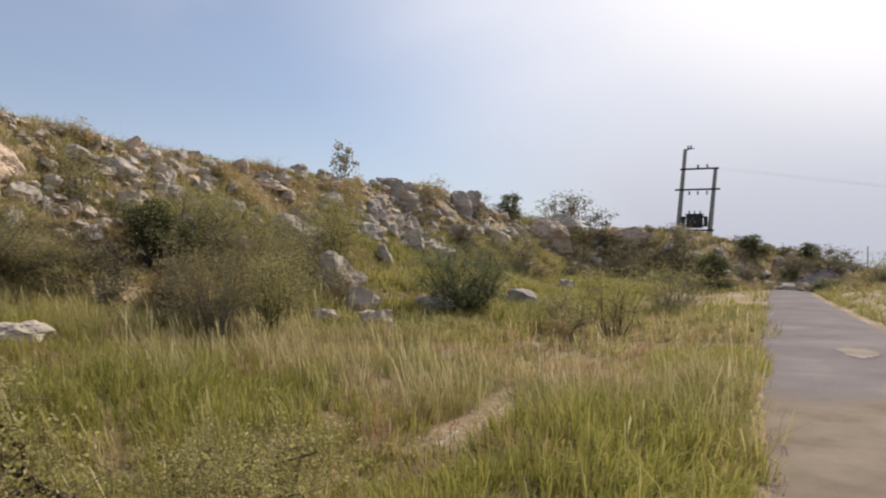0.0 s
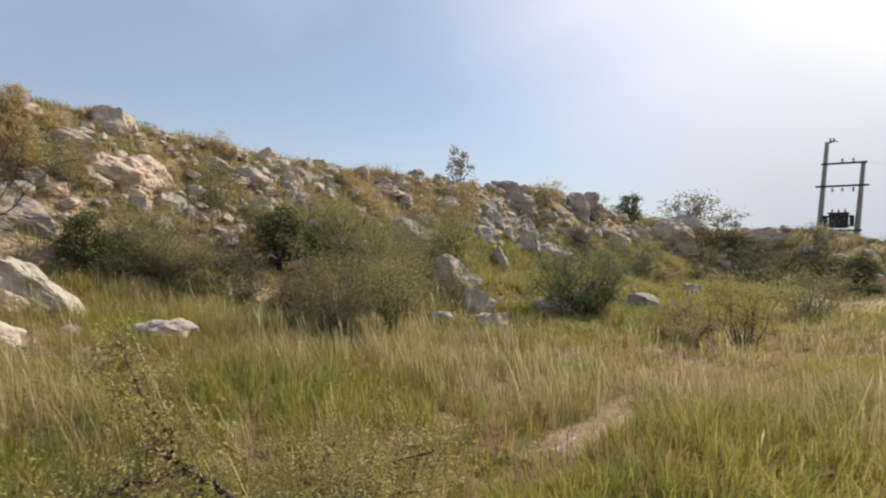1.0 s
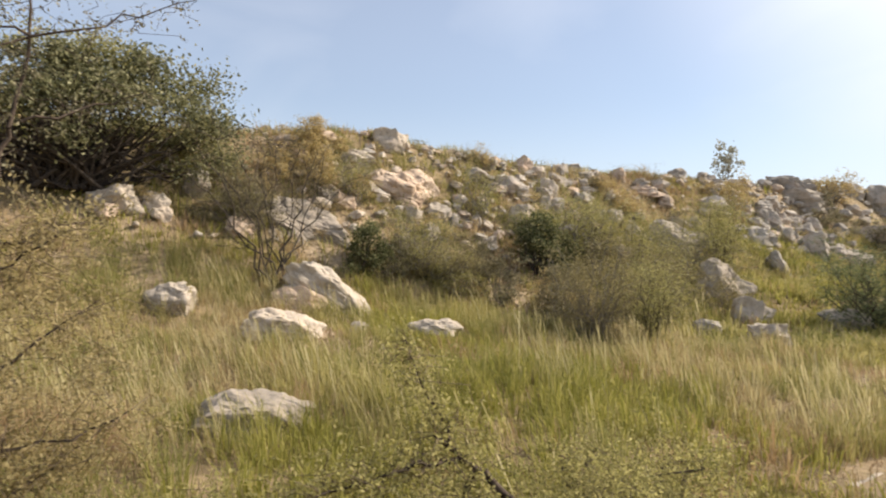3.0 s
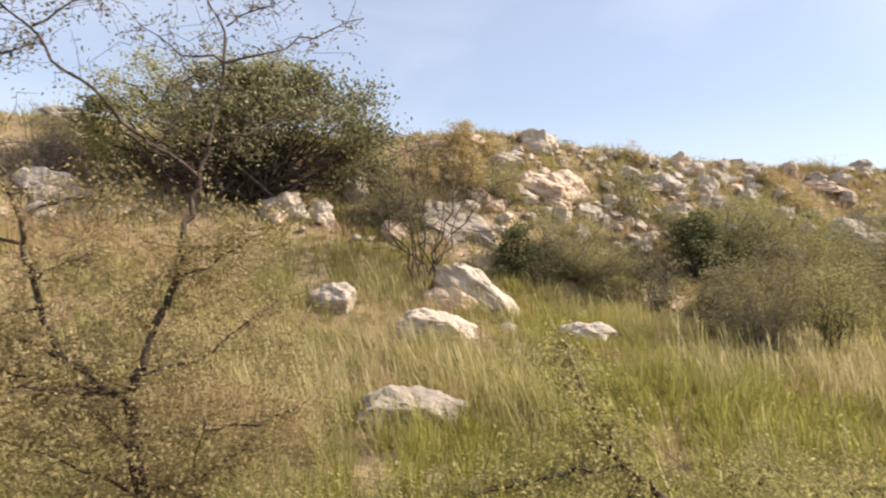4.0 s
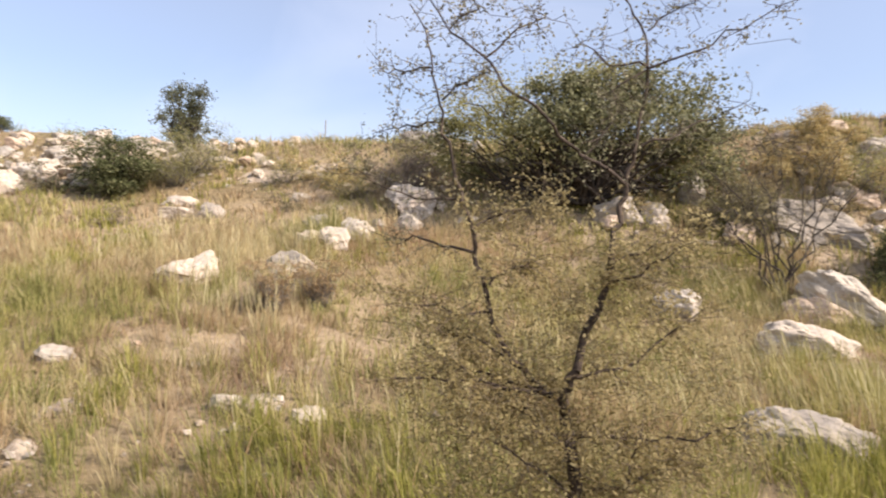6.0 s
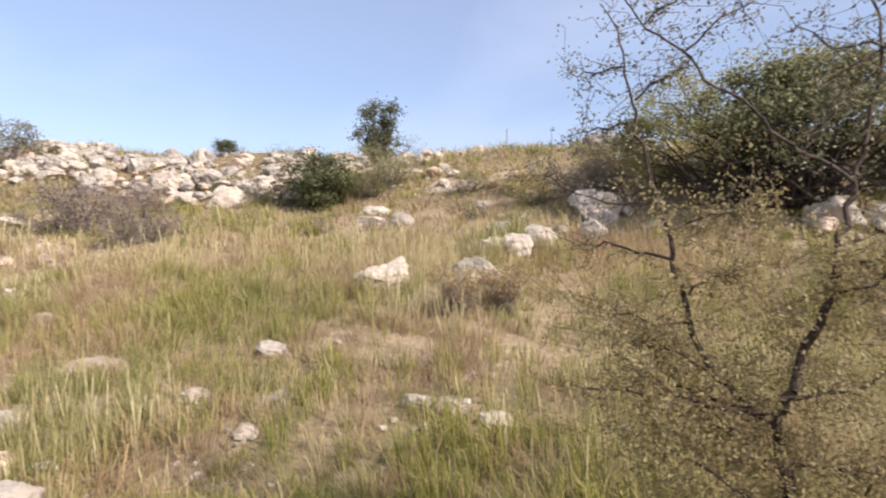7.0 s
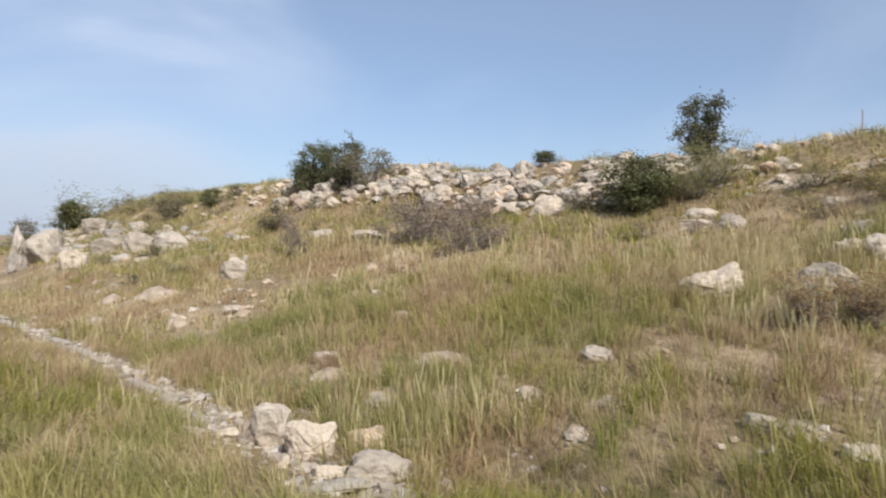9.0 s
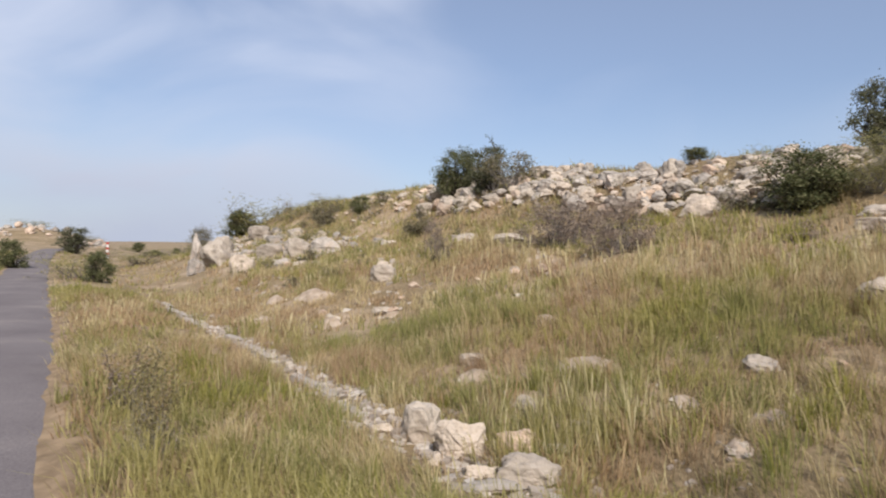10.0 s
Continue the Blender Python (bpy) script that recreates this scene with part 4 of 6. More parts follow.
boulder(-48.05, 7.45, 1.19, 0.80, "P", 81, 0)
boulder(-30.19, 7.20, 0.78, 0.52, "G", 76, 0)
boulder(-19.16, 7.57, 0.79, 0.53, "P", 67, 0)
boulder(-21.64, 8.59, 0.50, 0.30, "P", 67, 0)
shrub("grey", -41.98, 12.92, 2.24, 1.49)
shrub("grey", -27.33, 12.86, 1.82, 1.38)
shrub("purple", -19.60, 9.88, 0.68, 1.00)
shrub("weed", -5.79, 0.15, 0.53, 0.84)
shrub("grey", -32.56, 5.74, 1.08, 0.81)

# ---- bare soil mounds on the slope ----
def mound(x, y, w, h):
    """A low worn hump of pale stony soil."""
    n = 22
    u = np.linspace(-1, 1, n)
    U, V = np.meshgrid(u, u, indexing="ij")
    X, Y = x + U * w * 0.62, y + 0.3 * w + V * w * 0.5
    q = np.sqrt(U * U + V * V) * (1 + 0.35 * value_noise(X, Y, 0.28, 71))
    Z = land(X, Y) - 0.05 + (0.7 * h + 0.05) * smooth(1.0, 0.15, q) * (1 + 0.3 * value_noise(X, Y, 0.17, 72)) + 0.03 * value_noise(X, Y, 0.07, 73)
    ob = mesh_object("soil_mound", np.stack([X, Y, Z], -1).reshape(-1, 3), grid_faces(n, n), M_DIRT, smooth_faces=True)
    tagged(ob, "low hump of bare pale stony soil in the grass", "mound", "soil mounds on the slope")
    SPOTS.append((x, y + 0.3 * w, w * 0.7))
    MOUNDS.append((x, y + 0.3 * w, w))


MOUNDS = []
for row in ((-7.25, 5.2, 1.25, 0.17), (-8.3, 4.2, 0.72, 0.12), (-5.45, 5.15, 0.55, 0.11), (-9.96, 6.61, 0.82, 0.14), (-4.5, 5.3, 0.4, 0.09), (-4.35, 4.6, 0.4, 0.07), (-2.82, 5.54, 0.6, 0.07), (-7.3, 16.3, 2.2, 0.05), (-5.9, 16.9, 1.5, 0.05),
            (-16.0, 3.2, 0.6, 0.18), (-19.4, 5.1, 1.2, 0.28), (-20.8, 4.4, 0.9, 0.25), (-15.0, 4.3, 0.8, 0.18), (-14.2, 5.5, 0.55, 0.14), (-18.1, 3.4, 0.8, 0.22)):
    mound(*row)

# ---- strewn boulders ----
heap(9.5, 17, 13.4, 17.4, 150, 0.18, 0.7, "GGPR", "boulders along the ridge", 24)
heap(16, 30, 13.6, 17.6, 190, 0.2, 0.75, "GGPR", "boulders along the ridge", 20)
heap(22, 28.5, 13.2, 17.2, 100, 0.25, 1.0, "GGGP", "boulders in the rock slide", 20)
heap(31, 48, 14.2, 17.6, 110, 0.3, 1.1, "GGG", "boulders along the ridge", 14)
heap(45, 60, -8.0, 22.0, 260, 0.25, 1.1, "GRGG", "boulders on the bank", 8)
heap(6.0, 11.0, 13.4, 17.0, 120, 0.14, 0.6, "PPGR", "boulders along the ridge", 8)
heap(8, 16, 12.8, 14.8, 26, 0.15, 0.5, "PPG", "boulders on the hillside", 6)
heap(-25, -11.0, 15.8, 19.3, 480, 0.18, 0.85, "PGPGR", "boulders in the stone heap", 46, 0.10)
heap(-34, -23, 15.4, 18.6, 130, 0.25, 1.0, "PPGR", "boulders in the stone heap", 14)
heap(-42, -33, 14.2, 17.6, 60, 0.2, 0.75, "PPR", "stones near the ridge", 6)
heap(-44, -30, 8.0, 12.5, 120, 0.15, 0.62, "GGGR", "boulders on the cut bank", 14)
heap(-52, -42, 9.5, 13.0, 50, 0.25, 0.9, "GGPR", "boulders on the cut bank", 8)
heap(-38, -27, 8.5, 13.0, 60, 0.2, 0.7, "GPG", "boulders on the cut bank", 10)
heap(-30, -12, 5.0, 10.5, 30, 0.12, 0.42, "PPR", "stones in the grass", 8)
heap(-13, -7, 17.0, 21.5, 45, 0.15, 0.7, "PPR", "stones near the ridge", 6)
heap(-7, 7, 13.5, 19.0, 60, 0.2, 0.8, "GPPR", "stones near the ridge", 10)
heap(-11, -2, 5.0, 8.0, 12, 0.08, 0.2, "PPR", "stones in the grass", 0)
heap(-140, -116, -16, 6, 130, 0.5, 1.6, "GGR", "boulders on the far hillock", 6)
join_rest()

# low tussocks and shrubs between the boulders
for x0, x1, d0, d1, count, lo, hi, kinds in ((7, 46, 12.0, 17.4, 130, 0.4, 1.2, ("grey", "rust", "olive", "olivedry", "rust")), (27, 46, 10.5, 15.5, 40, 0.7, 1.8, ("grey", "olivedry", "grey", "rust")), (3, 13, 12.4, 16.4, 55, 0.35, 1.0, ("rust", "olive", "grey", "rust", "olivedry")), (9, 20, 11.0, 12.6, 14, 0.5, 1.1, ("olive", "grey", "olivedry")),
                                            (44, 60, -10, 20, 150, 0.7, 2.0, ("grey", "olive", "grey", "olivedry", "green")), (-34, -6, 13, 19, 26, 0.5, 1.2, ("grey", "purple", "olive")),
                                            (-7, 7, 14.5, 19, 26, 0.5, 1.4, ("rust", "grey", "olive")), (-54, -34, 8, 16, 22, 0.5, 1.6, ("grey", "purple", "olive")),
                                            (-130, -60, 2, 30, 40, 1.2, 3.0, ("grey", "olive", "green")), (-120, -50, -18, -7, 24, 1.2, 3.0, ("green", "olive", "grey"))):
    for _ in range(count):
        x = rng.uniform(x0, x1)
        y = float(toe(x)) + rng.uniform(d0, d1)
        w = rng.uniform(lo, hi)
        shrub(kinds[int(rng.integers(len(kinds)))], x, y, w, w * rng.uniform(0.35, 0.6), int(w / math.hypot(x, y) > 0.07))

# rubble too small to tell apart
pts = []
for x0, x1, d0, d1, count, lo, hi in ((-12, -1.5, 4.4, 8.0, 160, 0.02, 0.05), (-28, -3.6, 2.3, 3.3, 700, 0.03, 0.14), (-30, -12, 5, 12, 300, 0.06, 0.2),
                                      (-7.5, -3.6, 2.6, 4.4, 220, 0.03, 0.10), (-52, -28, 8, 13, 300, 0.1, 0.35), (8, 50, 13, 17.5, 700, 0.08, 0.3), (-34, -7, 16, 21, 600, 0.08, 0.28)):
    x = rng.uniform(x0, x1, count)
    y = toe(x) + rng.uniform(d0, d1, count)
    pts.append(np.stack([x, y, land(x, y), rng.uniform(lo, hi, count) * rng.uniform(0.5, 1, count)], 1))
x = rng.uniform(-24, -4.5, 900)
y = ditch(x) + 0.08 + np.abs(rng.normal(size=900)) * 0.26
pts.append(np.stack([x, y, land(x, y), rng.uniform(0.03, 0.15, 900)], 1))
for mx, my, mw in MOUNDS:
    x, y = mx + rng.normal(size=9) * mw * 0.28, my - 0.12 * mw + rng.normal(size=9) * mw * 0.22
    pts.append(np.stack([x, y, land(x, y) + 0.04, rng.uniform(0.02, 0.07, 9)], 1))
pts = np.concatenate(pts)
cube = np.array([[-1, -1, -1], [1, -1, -1], [1, 1, -1], [-1, 1, -1], [-0.8, -0.8, 1], [0.8, -0.8, 1], [0.8, 0.8, 1], [-0.8, 0.8, 1]]) * 0.5
turn = rng.uniform(0, 6.28, len(pts))
v = cube[None] + rng.normal(size=(len(pts), 8, 3)) * 0.2
v = np.stack([v[..., 0] * np.cos(turn)[:, None] - v[..., 1] * np.sin(turn)[:, None], v[..., 0] * np.sin(turn)[:, None] + v[..., 1] * np.cos(turn)[:, None], v[..., 2] * 0.6 + 0.02], -1)
v = v * pts[:, 3][:, None, None] + pts[:, None, :3]
box = np.array([[0, 1, 5, 4], [1, 2, 6, 5], [2, 3, 7, 6], [3, 0, 4, 7], [4, 5, 6, 7], [3, 2, 1, 0]])
rubble = mesh_object("rubble", v.reshape(-1, 3), (box[None] + (np.arange(len(pts)) * 8)[:, None, None]).reshape(-1, 4), M_RUBBLE)
tagged(rubble, "loose broken limestone rubble scattered over the slope", "rubble", kind="stuff")

# ---- low concrete edging of the ditch ----
kerb = tagged(new("kerb"), "broken weathered concrete kerb along the grassy ditch", "kerb", kind="structure")


def kerb_piece(x, length, width):
    y = float(ditch(x)) + float(value_noise(x, 0, 7, 12)) * 0.05
    bm = bmesh.new()
    bmesh.ops.create_cube(bm, size=1.0)
    bmesh.ops.subdivide_edges(bm, edges=bm.edges[:], cuts=2, use_grid_fill=True)
    bmesh.ops.bevel(bm, geom=[e for e in bm.edges if e.calc_face_angle(0) > 1], offset=0.05, segments=1, affect="EDGES")
    for vert in bm.verts:
        vert.co = vert.co + 0.17 * noise.noise_vector(vert.co * 3.0 + Vector((x * 3, 0, 0)))
    me = bpy.data.meshes.new("kerb_block")
    bm.to_mesh(me)
    bm.free()
    me.materials.append(M_CONCRETE)
    ob = new("kerb_block", me)
    ob.parent = kerb
    slope = math.degrees(math.atan(float(ditch(x + 0.5) - ditch(x - 0.5))))
    ob.matrix_world = pose(x, y, gz(x, y) + (-0.02 - 0.07 * float(smooth(-12, -8, x)) if x < 0 else -0.16) + rng.uniform(-0.03, 0.02), rng.uniform(-4, 4), rng.uniform(-1.5, 1.5), slope + rng.uniform(-2, 2)) @ Matrix.Diagonal((length, width, 0.26, 1))


x = -24.0
while x < -6.4:
    step = rng.uniform(0.5, 1.5)
    if rng.random() > 0.2:
        kerb_piece(x + step / 2, step - rng.uniform(0.0, 0.08), rng.uniform(0.13, 0.22))
    x += step
for x in (6.7, 7.6, 8.5):
    kerb_piece(x, 0.9, 0.22)

# ---- hero acacia by the ditch ----
def acacia():
    r = np.random.default_rng(21)
    thing = tagged(new("acacia_tree"), "young thorny acacia with sparse pale yellow green leaves", "tree")
    ty = 3.07
    thing.matrix_world = pose(-0.22, ty, gz(-0.22, ty), 0, 0, 0)
    foot_z = gz(-0.22, ty)
    main, twigs, tips = [], [], []

    def bough(points, r0, r1, depth0, depth1):
        """Points as x, z in metres beside the road, leaning towards or from it."""
        n = len(points)
        p = np.array([(x + 0.22, depth0 + (depth1 - depth0) * i / (n - 1) + r.normal() * 0.03, z - foot_z) for i, (x, z) in enumerate(points)])
        fine = []
        for i in range(n - 1):
            for k in range(3):
                fine.append(p[i] + (p[i + 1] - p[i]) * k / 3 + r.normal(size=3) * 0.008)
        fine.append(p[-1])
        rad = np.linspace(r0, r1, len(fine))
        rows = [(*fine[i], *fine[i + 1], rad[i], rad[i + 1]) for i in range(len(fine) - 1)]
        main.append(rows)
        return fine

    bough([(-0.15, foot_z - 0.1), (-0.17, 0.44), (-0.20, 0.67), (-0.22, 0.83), (-0.25, 0.96)], 0.036, 0.026, 0, 0)
    bough([(-0.25, 0.96), (-0.19, 1.10), (-0.16, 1.24), (-0.10, 1.38), (-0.06, 1.52), (-0.05, 1.65), (-0.01, 1.81), (0.02, 1.98)], 0.023, 0.012, 0, 0.02)
    upper = bough([(0.02, 1.98), (0.07, 2.13), (0.09, 2.30), (0.12, 2.53), (0.12, 2.72), (0.02, 2.85), (-0.11, 2.99)], 0.011, 0.003, 0.02, 0.10)
    cross = bough([(0.02, 1.98), (-0.08, 2.04), (-0.18, 2.11), (-0.29, 2.18), (-0.40, 2.30), (-0.55, 2.39), (-0.65, 2.53), (-0.80, 2.63), (-0.89, 2.75), (-0.96, 2.86)], 0.010, 0.003, 0.0, -0.25)
    left = bough([(-0.30, 0.97), (-0.41, 1.05), (-0.51, 1.15), (-0.59, 1.30), (-0.63, 1.49), (-0.68, 1.61), (-0.70, 1.74), (-0.75, 1.88), (-0.79, 2.04), (-0.86, 2.21), (-0.88, 2.38), (-0.92, 2.54), (-0.95, 2.73), (-1.04, 2.86)], 0.017, 0.003, 0, 0.05)
    low = [bough([(-0.32, 0.98), (-0.51, 1.01), (-0.70, 1.05), (-0.83, 1.10)], 0.013, 0.003, 0, 0.2),
           bough([(-0.36, 0.99), (-0.57, 1.03), (-0.77, 1.06), (-1.01, 1.07)], 0.011, 0.003, 0, -0.25),
           bough([(-0.04, 1.61), (0.10, 1.66), (0.24, 1.72), (0.38, 1.77)], 0.007, 0.002, 0, 0.2),
           bough([(-0.07, 1.49), (0.07, 1.55), (0.24, 1.69)], 0.008, 0.003, 0, -0.2),
           bough([(-0.19, 1.07), (0.03, 1.10), (0.25, 1.27), (0.41, 1.39)], 0.009, 0.003, 0, 0.15),
           bough([(-0.22, 0.77), (0.04, 0.81), (0.31, 0.84), (0.54, 0.94)], 0.010, 0.003, 0, -0.15),
           bough([(-0.20, 0.53), (0.04, 0.55), (0.26, 0.66), (0.49, 0.82)], 0.009, 0.003, 0, 0.2),
           bough([(-0.22, 0.72), (-0.35, 0.83), (-0.51, 0.94)], 0.008, 0.003, 0, 0.15),
           bough([(-0.20, 0.50), (-0.40, 0.67), (-0.72, 0.83)], 0.009, 0.003, 0, -0.1),
           bough([(0.05, 0.44), (0.05, 0.72), (0.08, 0.88)], 0.008, 0.003, -0.1, -0.15),
           bough([(-0.63, 1.49), (-0.50, 1.56), (-0.40, 1.62)], 0.007, 0.002, 0, -0.1),
           bough([(-0.60, 1.35), (-0.76, 1.35), (-0.97, 1.39)], 0.008, 0.002, 0, -0.2),
           bough([(-0.70, 1.74), (-0.59, 1.83), (-0.43, 1.86), (-0.27, 1.95)], 0.006, 0.002, 0, 0.2),
           bough([(-0.51, 1.15), (-0.70, 1.21), (-0.83, 1.23)], 0.007, 0.002, 0, 0.1)]
    high = [bough([(-0.70, 1.64), (-0.84, 1.66), (-1.00, 1.70), (-1.08, 1.69)], 0.008, 0.003, 0, 0.1),
            bough([(0.09, 2.17), (0.28, 2.23), (0.45, 2.33), (0.59, 2.39)], 0.007, 0.002, 0.05, 0.2),
            bough([(0.12, 2.53), (-0.07, 2.53), (-0.23, 2.57)], 0.006, 0.002, 0.05, -0.2),
            bough([(-0.65, 2.53), (-0.51, 2.68), (-0.37, 2.77)], 0.006, 0.002, -0.15, 0.0),
            bough([(-0.88, 2.26), (-1.04, 2.27), (-1.20, 2.26)], 0.006, 0.002, 0, 0.2),
            bough([(-0.87, 2.38), (-0.74, 2.45), (-0.62, 2.49)], 0.006, 0.002, 0, -0.1),
            bough([(0.12, 2.53), (0.36, 2.60), (0.53, 2.73), (0.79, 2.85)], 0.006, 0.002, 0.05, 0.0),
            bough([(0.12, 2.72), (0.21, 2.82), (0.35, 2.88)], 0.005, 0.002, 0.1, 0.2),
            bough([(-0.92, 2.53), (-1.08, 2.53), (-1.21, 2.59)], 0.005, 0.002, 0, 0.2),
            bough([(-0.80, 2.63), (-0.69, 2.72), (-0.75, 2.83)], 0.005, 0.002, -0.2, -0.2),
            bough([(-0.18, 2.11), (-0.06, 2.24), (-0.01, 2.35)], 0.005, 0.002, -0.05, 0.1),
            bough([(-0.75, 1.88), (-0.90, 1.88), (-1.11, 1.92), (-1.26, 2.02)], 0.006, 0.002, 0, -0.1),
            bough([(0.12, 2.53), (-0.06, 2.42), (0.01, 2.31)], 0.005, 0.002, 0.05, -0.05), upper, cross, left[24:]]
    cen, top_cen, top_twigs = [], [], []
    for group, count, reach, leaf_n, wood, leafy in ((low, 40, 0.19, 26, twigs, cen), (high, 21, 0.12, 11, top_twigs, top_cen)):
        for pts_b in group:
            for _ in range(count):
                base = pts_b[int(r.integers(1, len(pts_b)))]
                tip = base + r.normal(size=3) * reach * np.array([1, 1, 0.8])
                rows, more = limb(r, base, tip, 0.0019, 0.0009, 0.10, 4)
                wood += rows
                more = np.asarray(more)
                leafy.append(more[r.integers(1, 5, leaf_n)] + r.normal(size=(leaf_n, 3)) * 0.022)
    # leafy skirt of fine twigs round the foot
    for _ in range(520):
        a, q = r.uniform(0, 2 * math.pi), r.random() ** 0.6
        c = np.array([0.06 + math.cos(a) * 0.72 * q, math.sin(a) * 0.45 * q, r.uniform(0.25, 1.75) - 0.3 * q - foot_z * 0.4])
        if c[1] < 0.06 and abs(c[0] + 0.02) < 0.16:
            c[1] = 0.25
        rows, more = limb(r, c, c + r.normal(size=3) * 0.16, 0.0015, 0.0008, 0.12, 4)
        twigs += rows
        cen.append(np.asarray(more)[r.integers(0, 5, 24)] + r.normal(size=(24, 3)) * 0.035)
    for name, rows in [("trunk", main[0])] + [("branch", m) for m in main[1:]]:
        vv, ff = tubes(rows, 7)
        mesh_object(name, vv, ff, M_ACACIA, thing, True)
    vv, ff = tubes(twigs, 3)
    mesh_object("twig_mass", vv, ff, M_TWIG, thing)
    vv, ff = leaves(np.concatenate(cen), 0.026, 0.014, r)
    mesh_object("foliage", vv, ff, M_PALELEAF, thing)
    vv, ff = tubes(top_twigs, 3)
    mesh_object("crown_twig_mass", vv, ff, M_ACACIA, thing)
    # crown leaves get the darker copy, so their shade is painted in
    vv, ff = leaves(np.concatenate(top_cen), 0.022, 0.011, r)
    mesh_object("shaded_crown_foliage", vv, ff, M_SHADEDLEAF, thing)


acacia()


def low_thorn(x, y, w, h, seed, label, dark):
    """A low bush of dark crooked branches and tiny pale leaves."""
    r = np.random.default_rng(seed)
    thing = tagged(new("thorn_bush"), label, "bush")
    thing.matrix_world = pose(x, y, gz(x, y) - 0.03)
    boughs, twigs, cen = [], [], []
    for k in range(12):
        a = r.uniform(0, 2 * math.pi)
        rows, p = limb(r, (0, 0, 0), (math.cos(a) * w * 0.45, math.sin(a) * w * 0.3, h * r.uniform(0.2, 0.85)), dark, 0.005, 0.06, 9)
        boughs.append(rows)
        for _ in range(40):
            base = p[int(r.integers(2, len(p)))]
            rows, q = limb(r, base, base + r.normal(size=3) * 0.26 * np.array([1, 1, 0.6]), 0.0020, 0.0009, 0.12, 4)
            twigs += rows
            cen.append(np.asarray(q)[r.integers(1, 5, 56)] + r.normal(size=(56, 3)) * 0.055)
    for rows in boughs:
        vv, ff = tubes(rows, 6)
        mesh_object("branch", vv, ff, M_ACACIA, thing, True)
    vv, ff = tubes(twigs, 3)
    mesh_object("twig_mass", vv, ff, M_TWIG, thing)
    vv, ff = leaves(np.concatenate(cen), 0.030, 0.017, r)
    mesh_object("foliage", vv, ff, M_THORNLEAF, thing)


def crooked_thorn(x, y):
    """A thorn bush with a few thick dark crooked boughs, thin outer twigs and tiny pale leaves."""
    r = np.random.default_rng(31)
    thing = tagged(new("thorn_bush"), "low thorn bush with dark crooked branches by the ditch", "bush")
    thing.matrix_world = pose(x, y, gz(x, y))
    stem = [(0.16, -0.12, -0.06), (0.10, -0.08, 0.22), (0.0, 0.0, 0.55), (-0.12, 0.11, 0.74), (-0.23, 0.20, 0.86), (-0.31, 0.25, 0.92), (-0.37, 0.29, 0.99), (-0.42, 0.33, 1.03)]
    arm = [(-0.32, 0.26, 0.92), (-0.42, 0.27, 0.91), (-0.53, 0.28, 0.93), (-0.68, 0.31, 0.89), (-0.83, 0.33, 0.87), (-0.99, 0.35, 0.84)]
    prop = [(-0.27, 0.23, 0.88), (-0.30, 0.24, 0.80), (-0.31, 0.25, 0.70), (-0.36, 0.22, 0.45), (-0.50, 0.20, 0.30)]
    whip = [(-0.37, 0.29, 0.99), (-0.35, 0.31, 1.05), (-0.38, 0.37, 1.12), (-0.41, 0.43, 1.21), (-0.45, 0.49, 1.34), (-0.47, 0.53, 1.45)]
    low = [(0.10, -0.05, 0.20), (0.40, 0.10, 0.36), (0.75, 0.30, 0.46), (1.05, 0.45, 0.42)]
    twigs, cen = [], []
    for line, r0, r1, count, reach, leaf_n in ((stem, 0.028, 0.010, 50, 0.13, 20), (arm, 0.013, 0.004, 80, 0.16, 22), (prop, 0.013, 0.007, 70, 0.16, 24), (whip, 0.008, 0.0025, 60, 0.09, 16), (low, 0.012, 0.004, 150, 0.24, 46)):
        p = []
        for a, c in zip(line, line[1:]):
            p += [np.array(a) + (np.array(c) - np.array(a)) * k / 3 + r.normal(size=3) * 0.006 for k in range(3)]
        p.append(np.array(line[-1]))
        rad = np.linspace(r0, r1, len(p))
        vv, ff = tubes([(*p[i], *p[i + 1], rad[i], rad[i + 1]) for i in range(len(p) - 1)], 7)
        mesh_object("branch", vv, ff, M_ACACIA, thing, True)
        for _ in range(count):
            base = p[int(r.integers(4, len(p)))]
            rows, q = limb(r, base, base + r.normal(size=3) * reach * np.array([1, 1, 0.8]), 0.0022, 0.0010, 0.12, 4)
            twigs += rows
            cen.append(np.asarray(q)[r.integers(1, 5, leaf_n)] + r.normal(size=(leaf_n, 3)) * 0.035)
    vv, ff = tubes(twigs, 3)
    mesh_object("twig_mass", vv, ff, M_TWIG, thing)
    vv, ff = leaves(np.concatenate(cen), 0.026, 0.015, r)
    mesh_object("foliage", vv, ff, M_THORNLEAF, thing)


crooked_thorn(2.16, 2.03)
low_thorn(2.95, 2.75, 2.3, 0.85, 32, "sprawling pale leaved thorn bush in the grass", 0.008)
low_thorn(0.75, 3.3, 1.3, 0.85, 33, "pale leaved thorn bush under the acacia", 0.008)


